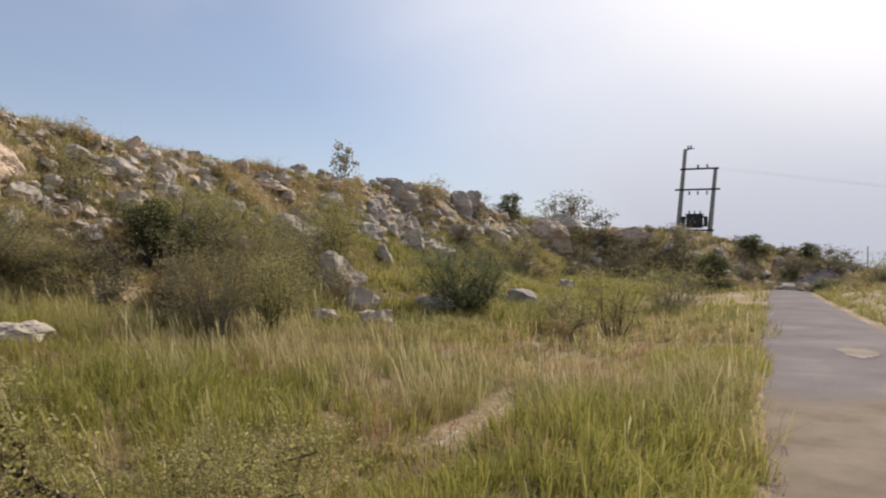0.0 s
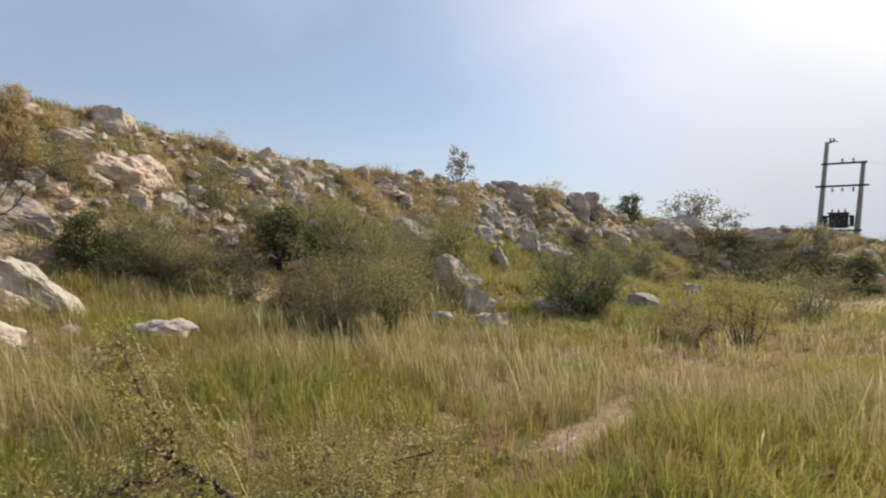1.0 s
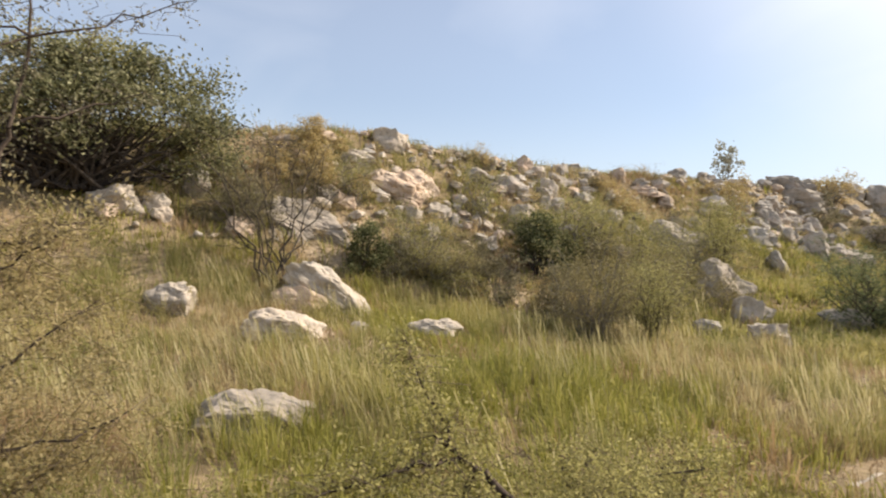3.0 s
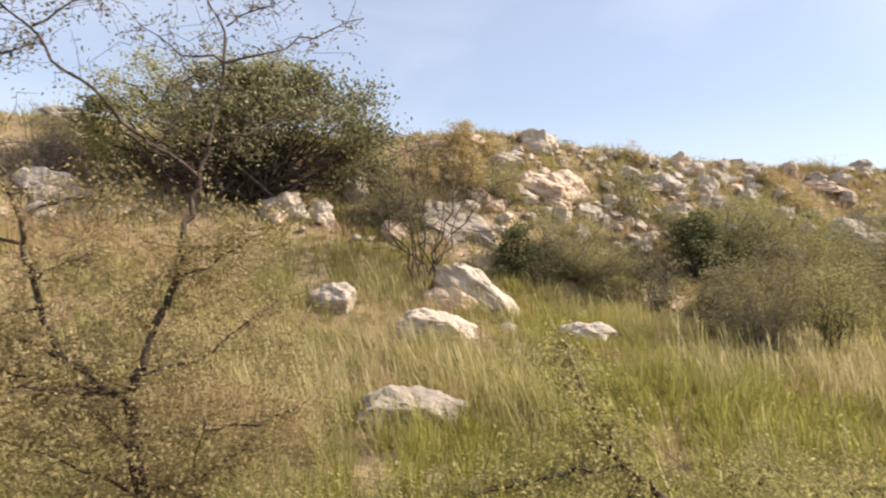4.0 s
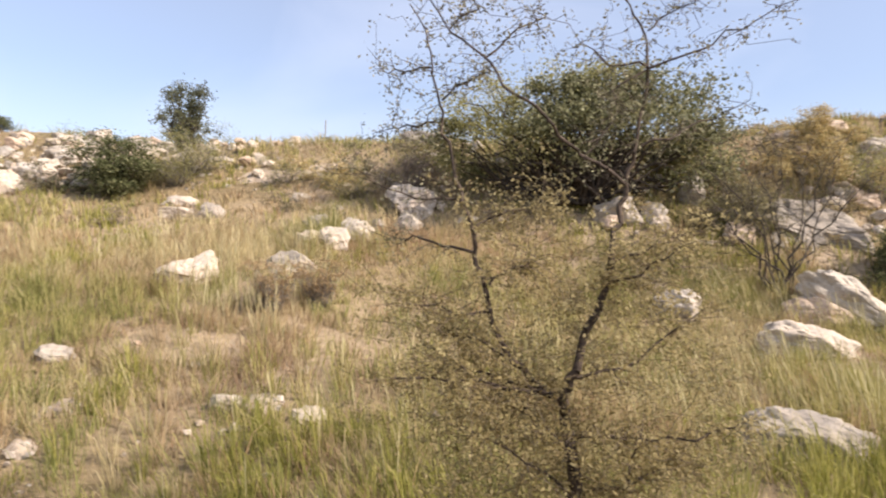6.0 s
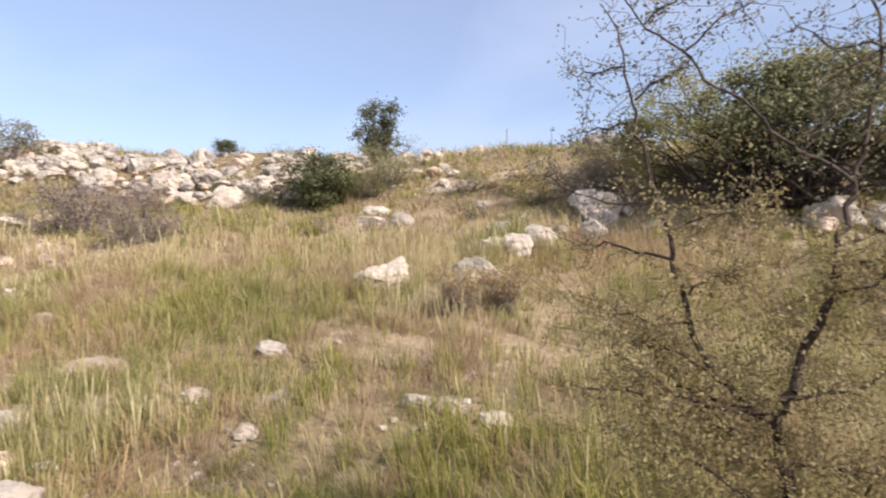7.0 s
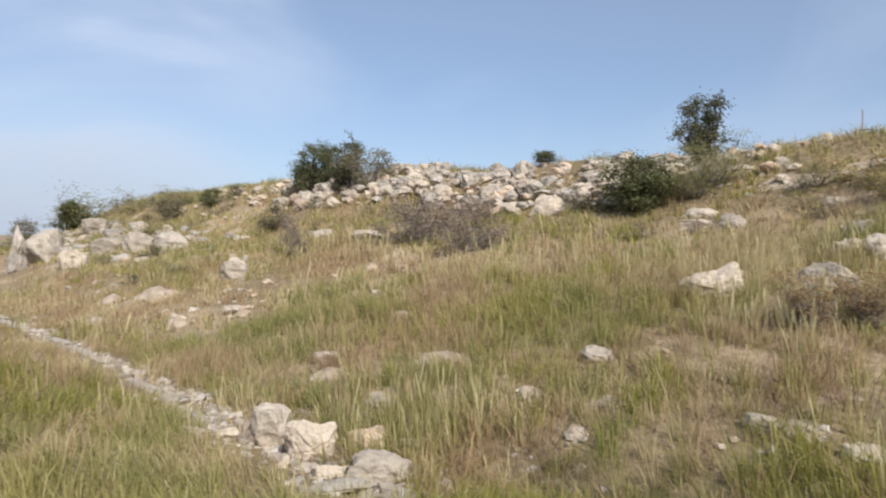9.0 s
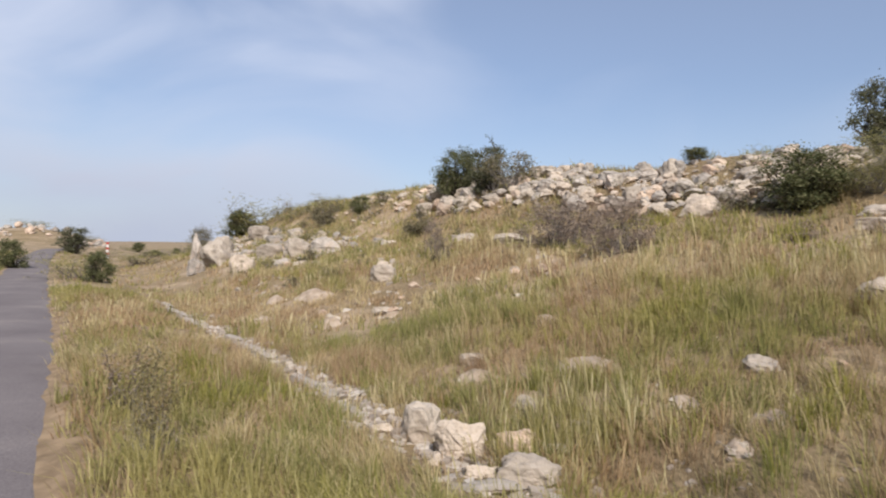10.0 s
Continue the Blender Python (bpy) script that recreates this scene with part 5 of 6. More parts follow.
def bare_thorn(x, y, h, seed):
    """A thin leafless thorn tree: long whip-like stems out of one foot, with side twigs and a haze of dry leaf."""
    r = np.random.default_rng(seed)
    thing = tagged(new("thorn_tree"), "bare dark thorn tree of thin stems behind a leaning slab", "tree")
    thing.matrix_world = pose(x, y, gz(x, y) - 0.05)
    twigs, cen = [], []
    for k in range(11):
        lean_x, lean_y = (k - 5.6) * 0.105 * h + r.normal() * 0.08, r.normal() * 0.3
        tip = np.array([lean_x, lean_y, h * (1.0 - 0.06 * abs(k - 4) + r.normal() * 0.04)])
        rows, p = limb(r, (r.normal() * 0.08, r.normal() * 0.06, 0), tip, r.uniform(0.016, 0.028), 0.006, 0.022, 8)
        vv, ff = tubes(rows, 5)
        mesh_object("stem", vv, ff, M_BARK, thing, True)
        for _ in range(9):
            base = p[int(r.integers(3, len(p)))]
            end = base + np.array([r.normal() * 0.34 + lean_x * 0.12, r.normal() * 0.25, abs(r.normal()) * 0.3])
            rows, q = limb(r, base, end, 0.008, 0.003, 0.07, 4)
            twigs += rows
            for _ in range(3):
                rows, more = limb(r, q[int(r.integers(1, 5))], np.asarray(end) + r.normal(size=3) * 0.16, 0.004, 0.002, 0.1, 2)
                twigs += rows
                cen.append(np.asarray(more)[r.integers(0, 3, 9)] + r.normal(size=(9, 3)) * 0.07)
    vv, ff = tubes(twigs, 3)
    mesh_object("twig_mass", vv, ff, M_BARK, thing)
    vv, ff = leaves(np.concatenate(cen), 0.035, 0.010, r)
    mesh_object("foliage", vv, ff, M_OLIVEDRY, thing)


bare_thorn(4.35, 12.3, 3.1, 37)


def big_thicket():
    """The wide dark evergreen thicket half way up the slope."""
    r = np.random.default_rng(41)
    thing = tagged(new("thicket"), "wide dark green thicket with shaded hollow beneath", "bush")
    bx, by = 0.9, 15.2
    thing.matrix_world = pose(bx, by, gz(bx, by) - 0.05)
    boughs, cen, pale = [], [], []
    for k in range(130):
        a, q = r.uniform(0, 2 * math.pi), r.random() ** 0.5
        el = r.random()
        c = np.array([math.cos(a) * 3.4 * q, math.sin(a) * 1.9 * q, 0.5 + 2.75 * el * math.sqrt(1 - 0.85 * q * q) + 0.3 * r.random()])
        if q < 0.75 and c[2] < 1.5 and c[1] < 0.4:
            c[2] += 1.3
        rows, p = limb(r, (r.normal() * 0.4, r.normal() * 0.3, 0), c, 0.045, 0.008, 0.05, 6)
        boughs += rows
        n = 320
        cloud = c + r.normal(size=(n, 3)) * np.array([0.32, 0.32, 0.2]) * r.uniform(0.45, 1.3)
        # left part is paler olive; extra pale clumps high up paint a sunlit top
        (pale if (c[0] < -1.2 and r.random() < 0.75) or r.random() < 0.10 + 0.25 * (c[2] > 2.6) else cen).append(cloud)
    vv, ff = tubes(boughs, 5)
    mesh_object("woody_frame", vv, ff, M_BARK, thing)
    vv, ff = leaves(np.concatenate(cen), 0.10, 0.06, r)
    mesh_object("foliage", vv, ff, M_THICKET, thing)
    vv, ff = leaves(np.concatenate(pale), 0.08, 0.035, r)
    mesh_object("pale_and_lit_top_foliage", vv, ff, M_OLIVE, thing)


big_thicket()


# ---- twin-pole transformer and far posts ----
def cyl(bm, p0, p1, r0, r1, sides=10):
    p0, p1 = Vector(p0), Vector(p1)
    axis_v = p1 - p0
    m = Matrix.Translation((p0 + p1) / 2) @ axis_v.to_track_quat("Z", "Y").to_matrix().to_4x4()
    bmesh.ops.create_cone(bm, cap_ends=True, segments=sides, radius1=r0, radius2=r1, depth=axis_v.length, matrix=m)


def box_in(bm, centre, size, bevel=0.0):
    out = bmesh.ops.create_cube(bm, size=1.0, matrix=Matrix.Translation(centre) @ Matrix.Diagonal((*size, 1)))
    if bevel:
        edges = list({e for vert in out["verts"] for e in vert.link_edges})
        bmesh.ops.bevel(bm, geom=edges, offset=bevel, segments=2, affect="EDGES")


def part(name, bm, mat, parent, label=""):
    me = bpy.data.meshes.new(name)
    bm.to_mesh(me)
    bm.free()
    me.materials.append(mat)
    ob = new(name, me)
    ob.parent = parent
    if label:
        ob["label"] = label
    return ob


def transformer_poles():
    thing = tagged(new("transformer_pole"), "twin concrete power poles carrying a dark transformer", "power pole")
    base = gz(57, 2.6)
    thing.matrix_world = pose(57.0, 0, 0)
    lean = 0.075      # both poles lean along the road bank
    ya, yb = 3.35, 1.02
    za, zb = 11.65, 10.0

    def on(y_top, z_top, z):
        return (0, y_top + (z_top - z) * lean, z)
    for y, z in ((ya, za), (yb, zb)):
        bm = bmesh.new()
        cyl(bm, on(y, z, base - 0.6), on(y, z, z), 0.21, 0.14, 12)
        part("pole", bm, M_POLE, thing)
    for z, grow in ((9.95, 0.25), (8.25, 0.5), (4.9, 0.3)):
        a, b = on(ya, za, z), on(yb, zb, z)
        bm = bmesh.new()
        box_in(bm, ((-0.17), (a[1] + b[1]) / 2, z), (0.10, abs(a[1] - b[1]) + 2 * grow, 0.14), 0.01)
        part("crossarm", bm, M_STEEL, thing)
    mid = (on(ya, za, 8)[1] + on(yb, zb, 8)[1]) / 2
    for dy in (-0.75, -0.05, 0.6):
        for z, s in ((7.95, -1), (10.15, 1)):
            if s > 0 and dy > 0.3:
                continue
            bm = bmesh.new()
            cyl(bm, (-0.17, mid + dy, z - 0.16), (-0.17, mid + dy, z + 0.16), 0.035, 0.05, 8)
            for k in range(3):
                cyl(bm, (-0.17, mid + dy, z - 0.10 + k * 0.09), (-0.17, mid + dy, z - 0.06 + k * 0.09), 0.09, 0.06, 10)
            part("insulator", bm, M_STEEL, thing)
    bm = bmesh.new()
    cyl(bm, (0, ya, za - 0.1), (-0.1, ya - 0.55, za + 0.05), 0.05, 0.05, 8)
    for k in range(3):
        cyl(bm, (-0.05, ya - 0.2 - 0.22 * k, za - 0.05), (-0.05, ya - 0.22 - 0.22 * k, za + 0.28 - 0.25 * (k == 2)), 0.07, 0.05, 8)
    part("switch_arm", bm, M_STEEL, thing)
    my = (on(ya, za, 5.6)[1] + on(yb, zb, 5.6)[1]) / 2
    tank = bmesh.new()
    box_in(tank, (-0.1, my, 5.62), (0.9, 1.25, 1.05), 0.05)
    box_in(tank, (-0.1, my, 6.19), (1.0, 1.4, 0.08), 0.02)
    body = part("transformer", tank, M_STEEL, thing, "dark steel oil filled transformer tank")
    for s in (-1, 1):
        fins = bmesh.new()
        for k in range(5):
            box_in(fins, (-0.42 + k * 0.16, my + s * 0.85, 5.62), (0.05, 0.28, 0.80), 0.012)
        box_in(fins, (-0.1, my + s * 0.80, 5.98), (0.8, 0.35, 0.06))
        box_in(fins, (-0.1, my + s * 0.80, 5.26), (0.8, 0.35, 0.06))
        part("radiator", fins, M_STEEL, body)
    for k in range(3):
        bm = bmesh.new()
        cyl(bm, (-0.1, my - 0.42 + k * 0.42, 6.2), (-0.1, my - 0.42 + k * 0.42, 6.52), 0.06, 0.04, 8)
        part("bushing", bm, M_STEEL, body)
    for k, y0 in enumerate((my - 0.7, my, my + 0.6)):
        bm = bmesh.new()
        last = None
        for i in range(17):
            f = i / 16
            p = (70 * f * 0.55, y0 - 62 * f, 10.25 - 0.9 * f - 2.4 * math.sin(math.pi * f) * 0.5)
            if last:
                cyl(bm, last, p, 0.004, 0.004, 4)
            last = p
        part("wire", bm, M_STEEL, thing)


transformer_poles()


def far_post(x, y, h, r, mat, label, bands=None):
    thing = tagged(new("post"), label, "post")
    thing.matrix_world = pose(x, y, gz(x, y) - 0.1)
    bm = bmesh.new()
    cyl(bm, (0, 0, 0), (0, 0, h), r, r * 0.8, 10)
    part("shaft", bm, mat, thing)
    for k in range(bands or 0):
        bm = bmesh.new()
        cyl(bm, (0, 0, h * (0.25 + 0.3 * k)), (0, 0, h * (0.38 + 0.3 * k)), r * 1.06, r * 1.04, 10)
        part("band", bm, M_REDPAINT, thing, "faded red painted band")
    return thing


far_post(-80.6, 0.5, 1.9, 0.14, M_WHITEPAINT, "white roadside marker post with red bands", 3)
far_post(148.2, -24.5, 6.4, 0.13, M_POLE, "lone concrete pole on the skyline")
pyl = far_post(-15.6, 49.6, 6.6, 0.055, M_POLE, "thin steel pylon behind the ridge")
for hz in (3.6, 4.5, 5.2):
    bm = bmesh.new()
    box_in(bm, (0, 0, hz), (1.5 - 0.15 * hz, 0.08, 0.08))
    part("crossarm", bm, M_STEEL, pyl)

# sand washed over the lane, a pale patch in the tar
def patch(name, x0, y0, rx0, ry0, mat, label, seed):
    bm = bmesh.new()
    verts = []
    for k in range(40):
        a = k / 40 * 2 * math.pi
        q = 1 + 0.45 * noise.noise(Vector((math.cos(a) * 2.5 + seed, math.sin(a) * 2.5, 0)))
        xx, yy = x0 + math.cos(a) * rx0 * q, y0 + math.sin(a) * ry0 * q
        verts.append(bm.verts.new((xx, yy, 0)))
    bm.faces.new(verts)
    bmesh.ops.triangulate(bm, faces=bm.faces[:])
    bmesh.ops.subdivide_edges(bm, edges=bm.edges[:], cuts=2, use_grid_fill=True)
    for vert in bm.verts:
        d = -(vert.co.y - float(road_edge(vert.co.x)))
        crown = max(0.0, math.sin(math.pi * min(1, max(0, (d - 0.05) / 4.5))))
        vert.co.z = gz(vert.co.x, float(road_edge(vert.co.x)) - 1.2) + 0.055 + 0.035 * crown + 0.010
    ob = part(name, bm, mat, None)
    tagged(ob, label, "sand", kind="structure")


patch("sand", 15.4, -2.5, 0.9, 0.35, M_SANDY, "pale sandy stain on the asphalt", 9.0)


# ---- grass ----
def grass(name, x, y, h, blades, width, spread, mat, label, lean=-0.10, fan=0.85, stems=0):
    """Bunch grass: blades that fan out of a tight foot; stems: taller stalks with a seed head for each tuft."""
    n = len(x)
    if not n:
        return
    k = np.repeat(np.arange(n), blades)
    m = len(k)
    ang, q = rng.uniform(0, 2 * math.pi, m), rng.random(m)
    bx, by = x[k] + np.cos(ang) * q * spread, y[k] + np.sin(ang) * q * spread
    bz = land(bx, by) - 0.02
    ht = h[k] * rng.uniform(0.4, 1.1, m)
    out = ht * fan * (0.15 + 0.85 * q) * rng.uniform(0.5, 1.3, m)
    gust = lean * (1 + 0.8 * value_noise(bx, by, 3.5, 60)) * np.where(bx > 0.5, 1.7, 1.0)
    a2 = ang + rng.normal(size=m) * 0.5
    ox = np.cos(a2) * out + gust * ht + 0.30 * ht * value_noise(bx, by, 0.9, 64)
    oy = np.sin(a2) * out + 0.34 * ht * value_noise(bx, by, 1.1, 65)
    wa = rng.uniform(0, math.pi, m)
    w = width * rng.uniform(0.6, 1.3, m) * 0.5
    side = np.stack([np.cos(wa) * w, np.sin(wa) * w, np.zeros(m)], -1)
    b = np.stack([bx, by, bz], -1)
    mid = b + np.stack([ox * 0.35, oy * 0.35, ht * 0.62], -1)
    tip = b + np.stack([ox, oy, ht * rng.uniform(0.52, 1.0, m)], -1)
    verts = np.stack([b - side, b + side, mid - side * 0.8, mid + side * 0.8, tip], 1)
    faces = (np.arange(m) * 5)[:, None, None] + np.array([[0, 1, 3], [0, 3, 2], [2, 3, 4]])[None]
    ob = mesh_object(name, verts.reshape(-1, 3), faces.reshape(-1, 3), mat)
    tagged(ob, label, "grass", kind="stuff")
    if stems:
        k = np.repeat(np.arange(n), stems)
        k = k[rng.random(len(k)) < np.clip(smooth(-0.2, 0.5, value_noise(x[k], y[k], 2.0, 61)) + np.where(x[k] > 1, 0.12, 0), 0, 1) * 0.7 * (y[k] - toe(x[k]) < 12.0)]
        m = len(k)
        b = np.stack([x[k] + rng.normal(size=m) * spread * 0.6, y[k] + rng.normal(size=m) * spread * 0.6, np.zeros(m)], -1)
        b[:, 2] = land(b[:, 0], b[:, 1]) - 0.02
        ht = h[k] * rng.uniform(0.8, 1.28, m)
        a2 = rng.uniform(0, 2 * math.pi, m)
        o = np.stack([np.cos(a2) * 0.22 * ht * rng.random(m) + lean * ht * np.where(b[:, 0] > 0.5, 2.4, 1.0), np.sin(a2) * 0.22 * ht * rng.random(m), ht], -1)
        wa = rng.uniform(0, math.pi, m)
        one = np.stack([np.cos(wa), np.sin(wa), np.zeros(m)], -1)
        side = one * width * 0.24
        mid, tip = b + o * np.array([0.4, 0.4, 0.6]), b + o
        dirn = (tip - mid) / np.linalg.norm(tip - mid, axis=1, keepdims=True)
        ln = (ht * rng.uniform(0.16, 0.30, m))[:, None]
        plume = (width * rng.uniform(0.3, 0.75, m))[:, None]
        verts = np.stack([b - side, b + side, mid - side, mid + side, tip + dirn * ln * 0.35 - one * plume, tip + dirn * ln * 0.35 + one * plume, tip + dirn * ln], 1)
        faces = (np.arange(m) * 7)[:, None, None] + np.array([[0, 1, 3], [0, 3, 2], [2, 3, 5], [2, 5, 4], [4, 5, 6]])[None]
        ob = mesh_object("seed_stalks", verts.reshape(-1, 3), faces.reshape(-1, 3), M_STALK)
        tagged(ob, "pale straw coloured grass stalks with seed heads", "grass", kind="stuff")


def sow(r0, r1, count):
    """Places between two distances from the road's middle stretch, on the hill's side."""
    r = np.sqrt(rng.uniform(r0 * r0, r1 * r1, count))
    a = rng.uniform(-0.12, math.pi + 0.12, count)
    x, y = np.cos(a) * r - 0.2, np.sin(a) * r
    d = y - road_edge(x)
    ok = d > np.interp(x, (-24, -14, -4, 4, 16), (0.0, 0.15, 0.20, 0.02, -0.10)) + 0.22 * value_noise(x, y, 0.6, 20) + 0.06 * rng.normal(size=count)
    return x[ok], y[ok]


def clear_of_stones(x, y):
    """Grass keeps off the boulders and is thin at their foot."""
    keep = np.ones(len(x))
    for sx, sy, w in SPOTS:
        keep *= smooth(0.22, 0.44, np.hypot(x - sx, y - sy) / max(w, 0.3))
    return keep


def cover(x, y):
    """How thick the grass stands: thin on stony soil, on the ridge, on the kerb."""
    d = y - toe(x)
    stony = smooth(0.05, 0.55, value_noise(x, y, 1.9, 31) + 0.5 * value_noise(x, y, 0.8, 32)) * smooth(0.3, -2.5, x) * smooth(10.5, 7.5, y) * smooth(3.2, 4.4, d)
    strip = smooth(0.46, 0.24, np.abs(y - ditch(x))) * ((x < -4) | ((x > 6) & (x < 9)))
    ridge = np.where(d > 12.5, 0.8, 1.0) * np.where((x < -9) & (d > 16.2), 0.25, 1.0)
    tufty = 0.50 + 0.50 * smooth(-0.35, 0.35, value_noise(x, y, 1.1, 40) + 0.6 * value_noise(x, y, 3.0, 41))
    return np.clip(1 - 0.8 * stony - 0.97 * strip, 0, 1) * ridge * tufty


for r0, r1, count, blades, width, h_lo, h_hi, spread, stems in ((0.3, 6, 3500, 28, 0.007, 0.22, 0.58, 0.08, 2), (6, 14, 12000, 19, 0.009, 0.26, 0.68, 0.11, 3),
                                                               (14, 30, 20000, 10, 0.022, 0.26, 0.66, 0.17, 1), (30, 75, 8500, 7, 0.045, 0.3, 0.62, 0.3, 0)):
    x, y = sow(r0, r1, count)
    ok = rng.random(len(x)) < cover(x, y) * clear_of_stones(x, y)
    x, y = x[ok], y[ok]
    h = rng.uniform(h_lo, h_hi, len(x)) * (0.80 + 0.34 * value_noise(x, y, 2.6, 50) + 0.34 * value_noise(x, y, 0.8, 55)) * np.where((x < -3) & (y < 2.4), 0.9, 1.08)
    tone = value_noise(x, y, 2.0, 51) + 0.5 * value_noise(x, y, 0.9, 53) + 0.25 * rng.normal(size=len(x)) + np.where(x > 1.5, 0.05, -0.18) + 0.25 * smooth(0.6, 1.8, x) * smooth(9, 6, x) - 0.33 * smooth(0, -3, x) * smooth(1.5, 4.0, y)
    wet = value_noise(x, y, 2.8, 52) + 0.5 * value_noise(x, y, 1.0, 54) + 0.2 * rng.normal(size=len(x)) - 0.02 + np.where((x > 1) & (y < 12), 0.12, 0.0) + 0.14 * smooth(0.6, 1.8, x) * smooth(9, 6, x) * smooth(12, 10, y) - 0.30 * smooth(0, -3, x) * smooth(1.5, 4.0, y)
    meadow = smooth(13, 17, x) * smooth(36, 30, x) * smooth(6.0, 7.0, y) * smooth(11.5, 10.5, y)
    straw = np.exp(-((x - 5.6) / 1.8) ** 2 - ((y - 15.2) / 2.0) ** 2) + np.exp(-((x - 3.0) / 1.2) ** 2 - ((y - 11.2) / 1.0) ** 2)
    wet, tone = wet + 0.8 * meadow - 0.9 * straw, tone - 0.9 * straw
    h = h * (1 + 0.35 * straw - 0.45 * meadow)
    lush = wet > 0.36
    dry = (~lush) & (tone < -0.30)
    rest = ~(lush | dry)
    grass("grass", x[rest], y[rest], h[rest], blades, width, spread, M_GRASS, "tall yellow green bunch grass on verge and slope", stems=stems)
    grass("fresh_grass", x[lush], y[lush], h[lush] * 0.92, blades, width * 1.15, spread * 1.2, M_LUSH, "fresh green grass tufts on the slope", fan=0.65)
    grass("dry_grass", x[dry], y[dry], h[dry] * 0.9, blades, width * 0.9, spread, M_STRAW, "dry straw coloured grass with reddish patches", stems=stems)
    # short withered thatch between the tufts
    x, y = sow(r0, r1, int(count * (0.9 if r0 < 14 else 0.55)))
    ok = rng.random(len(x)) < np.clip(cover(x, y) + 0.28, 0, 0.85) * clear_of_stones(x, y)
    x, y = x[ok], y[ok]
    grass("thatch", x, y, rng.uniform(0.07, 0.22, len(x)) * (1 + r0 / 40), max(5, blades // 3), width * 1.3, spread * 1.6, M_THATCH, "short withered grass and dead stalks between tufts", fan=0.9)

# dense rounded tussocks on the near slope
x = rng.uniform(-13, 7, 420)
y = toe(x) + rng.uniform(1.2, 9.5, 420)
ok = (rng.random(420) < clear_of_stones(x, y)) & (np.abs(y - ditch(x)) > 0.4) & (value_noise(x, y, 2.2, 68) + 0.3 * rng.normal(size=420) > 0.0)
x, y = x[ok], y[ok]
grass("tussock_grass", x, y, rng.uniform(0.26, 0.46, len(x)), 110, 0.006, 0.24, M_TUSSOCK, "dense rounded green grass tussocks on the slope", fan=0.75)
x = rng.uniform(-12, -1.0, 260)
y = toe(x) + rng.uniform(3.5, 9.0, 260)
ok = rng.random(260) < clear_of_stones(x, y)
grass("dry_tussock", x[ok], y[ok], rng.uniform(0.18, 0.38, ok.sum()), 60, 0.006, 0.22, M_THATCH, "matted withered grass tussocks on stony soil", fan=1.1, stems=1)

# russet seeding grass in patches
x, y = sow(3.0, 24, 9000)
ok = (value_noise(x, y, 1.9, 66) + 0.5 * value_noise(x, y, 0.8, 67) > 0.33) & (rng.random(len(x)) < cover(x, y) * clear_of_stones(x, y)) & (y - toe(x) < 12.5)
x, y = x[ok], y[ok]
grass("russet_grass", x, y, rng.uniform(0.25, 0.55, len(x)), 11, 0.011, 0.12, M_REDGRASS, "russet brown seeding grass in patches", stems=1)

# green meadow and tussocks in the hollow below the ridge
x = rng.uniform(12, 46, 9000)
y = toe(x) + rng.uniform(4.5, 14.5, 9000)
ok = rng.random(9000) < clear_of_stones(x, y) * (0.45 + 0.55 * smooth(-0.3, 0.3, value_noise(x, y, 1.6, 62)))
x, y = x[ok], y[ok]
green = value_noise(x, y, 3.0, 63) + 0.3 * rng.normal(size=len(x)) > -0.15
grass("fresh_grass", x[green], y[green], rng.uniform(0.22, 0.5, green.sum()), 11, 0.026, 0.2, M_LUSH, "green grass on the terrace below the ridge")
grass("grass", x[~green], y[~green], rng.uniform(0.3, 0.6, (~green).sum()), 11, 0.024, 0.18, M_GRASS, "yellowish tussocks on the terrace below the ridge")

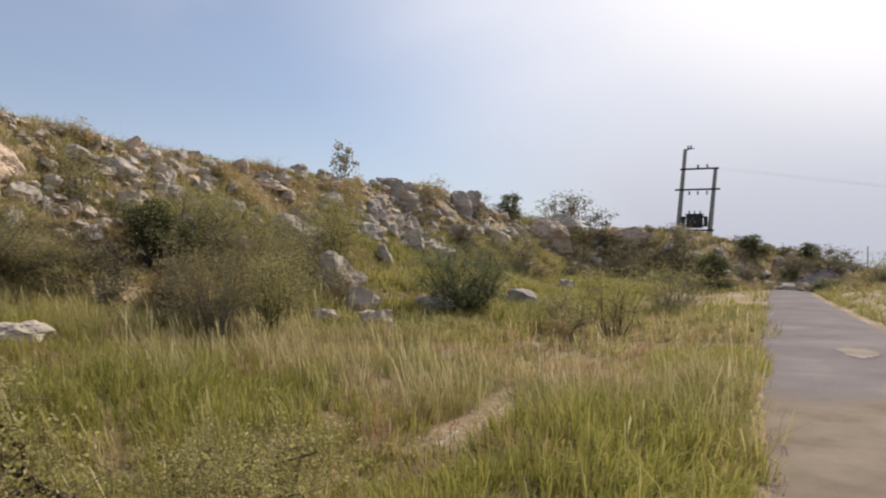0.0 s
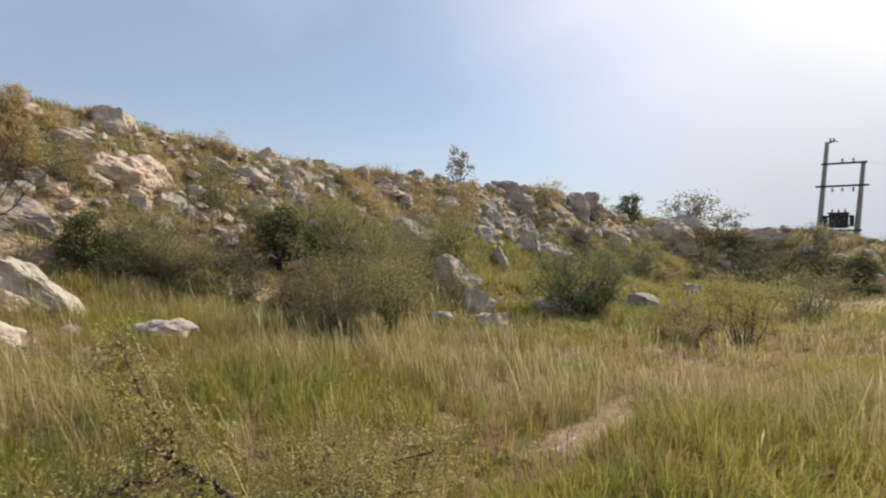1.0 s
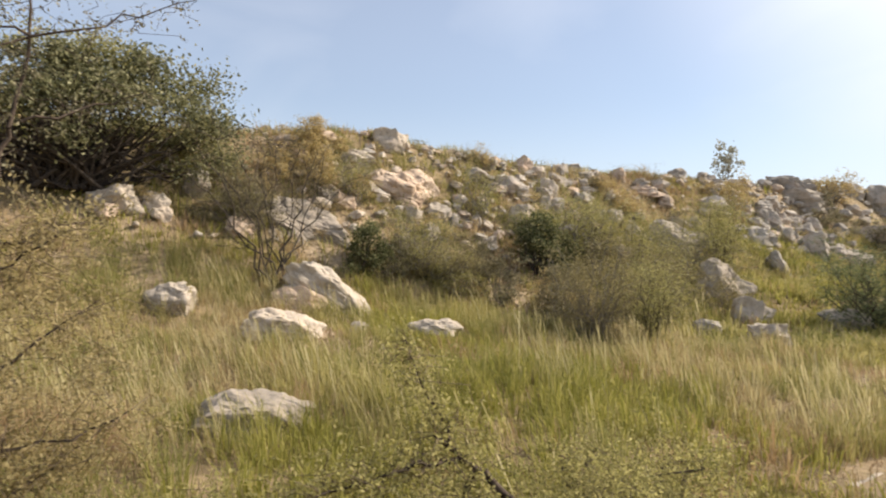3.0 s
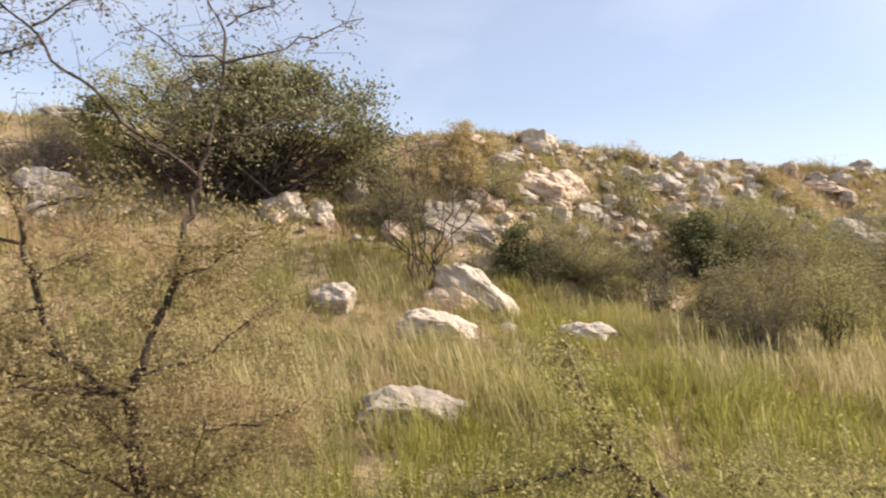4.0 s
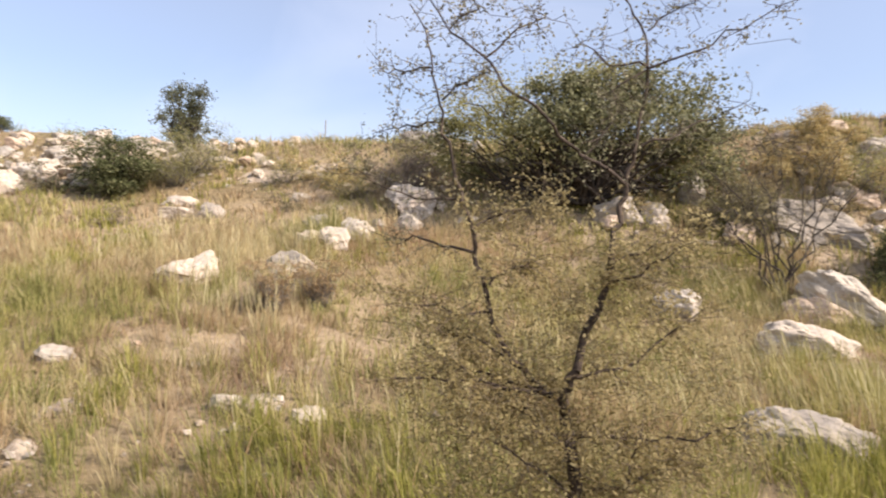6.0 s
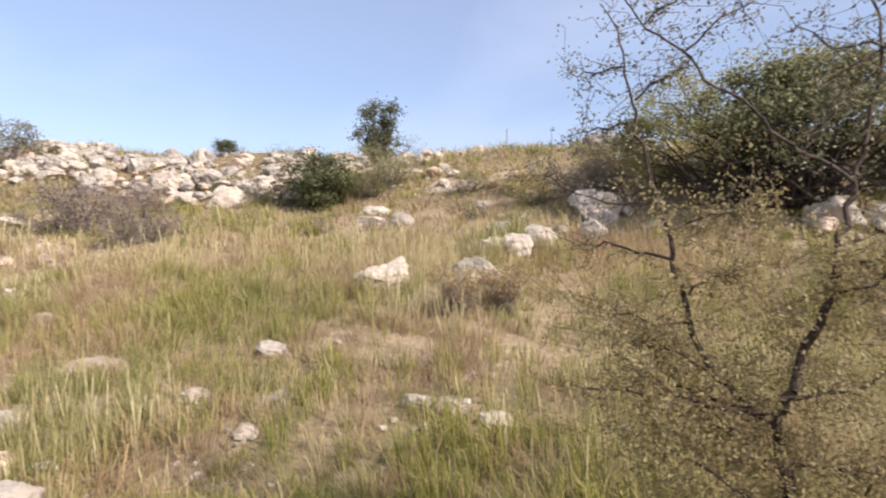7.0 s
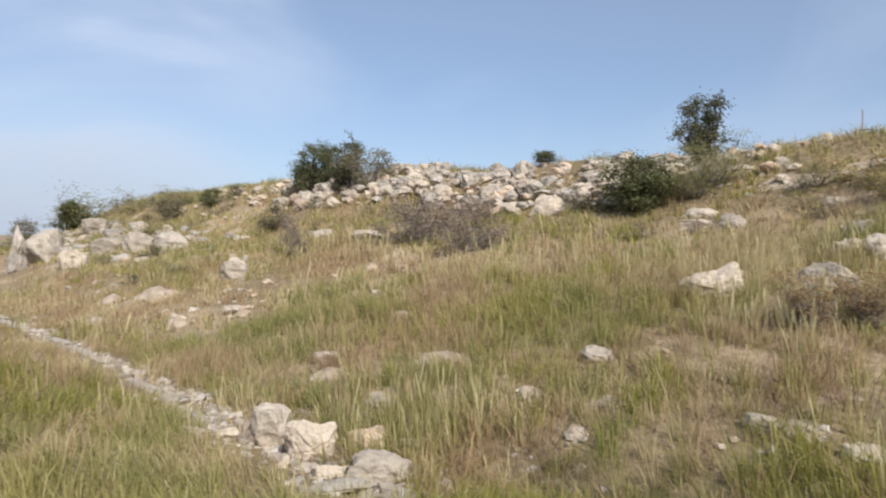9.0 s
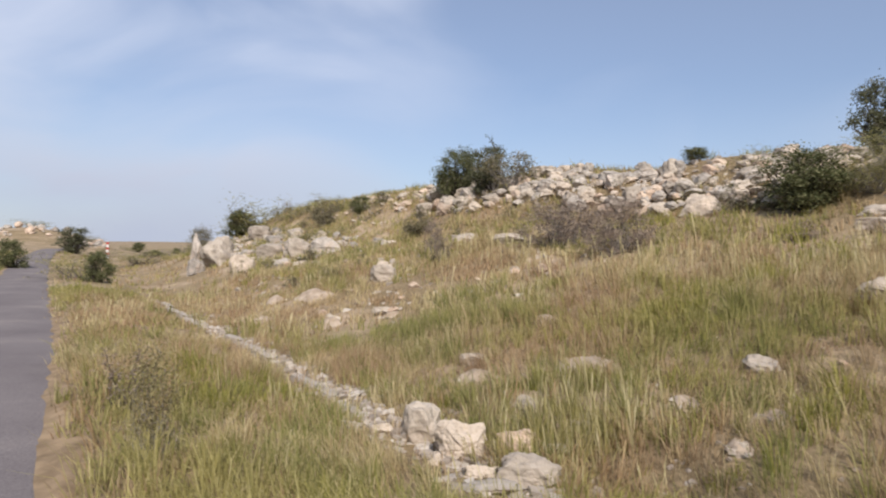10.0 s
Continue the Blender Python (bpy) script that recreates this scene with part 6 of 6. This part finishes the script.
# tufts between the boulders under the ridge
x = rng.uniform(2.5, 24, 4200)
y = toe(x) + rng.uniform(11.8, 17.2, 4200)
ok = rng.random(4200) < 0.35 + 0.65 * smooth(-0.2, 0.3, value_noise(x, y, 1.3, 69))
x, y = x[ok], y[ok]
kind = value_noise(x, y, 2.2, 70) + 0.35 * rng.normal(size=len(x))
grass("grass", x[kind > 0.1], y[kind > 0.1], rng.uniform(0.2, 0.42, (kind > 0.1).sum()), 12, 0.018, 0.16, M_GRASS, "yellow green grass tufts between boulders")
grass("dry_grass", x[kind <= 0.1], y[kind <= 0.1], rng.uniform(0.2, 0.42, (kind <= 0.1).sum()), 12, 0.018, 0.16, M_STRAW, "straw coloured grass tufts between boulders")

# thin grass over the crest above the cut bank
x = rng.uniform(-62, -20, 4200)
y = toe(x) + rng.uniform(7, 24, 4200)
ok = rng.random(4200) < clear_of_stones(x, y)
x, y = x[ok], y[ok]
half = rng.random(len(x)) < 0.6
grass("grass", x[half], y[half], rng.uniform(0.3, 0.65, half.sum()), 9, 0.035, 0.28, M_GRASS, "rough grass on the crest above the bank")
grass("dry_grass", x[~half], y[~half], rng.uniform(0.25, 0.55, (~half).sum()), 9, 0.035, 0.28, M_STRAW, "dry grass on the crest above the bank")

# the far verge of the lane
x = rng.uniform(-70, 50, 5000)
y = road_edge(x) - road_width(x) - 0.15 - rng.random(5000) ** 2 * 9
far = np.hypot(x, y) > 10
x, y = x[far], y[far]
grass("grass", x, y, rng.uniform(0.15, 0.4, len(x)), 8, 0.03, 0.15, M_GRASS, "short grass on the far side of the road")

# tufts on the bank behind the road's bend
x = rng.uniform(42, 62, 6000)
y = rng.uniform(-16, 16, 6000)
ok = (y > road_edge(x) + 0.3) | (y < road_edge(x) - road_width(x) - 0.4)
bank_x, bank_y = x[ok], y[ok]
half = rng.random(len(bank_x)) < 0.5
grass("grass", bank_x[half], bank_y[half], rng.uniform(0.25, 0.6, half.sum()), 7, 0.05, 0.25, M_GRASS, "coarse grass tufts on the rocky bank")
grass("thatch", bank_x[~half], bank_y[~half], rng.uniform(0.2, 0.5, (~half).sum()), 7, 0.05, 0.25, M_THATCH, "withered grass tufts on the rocky bank")
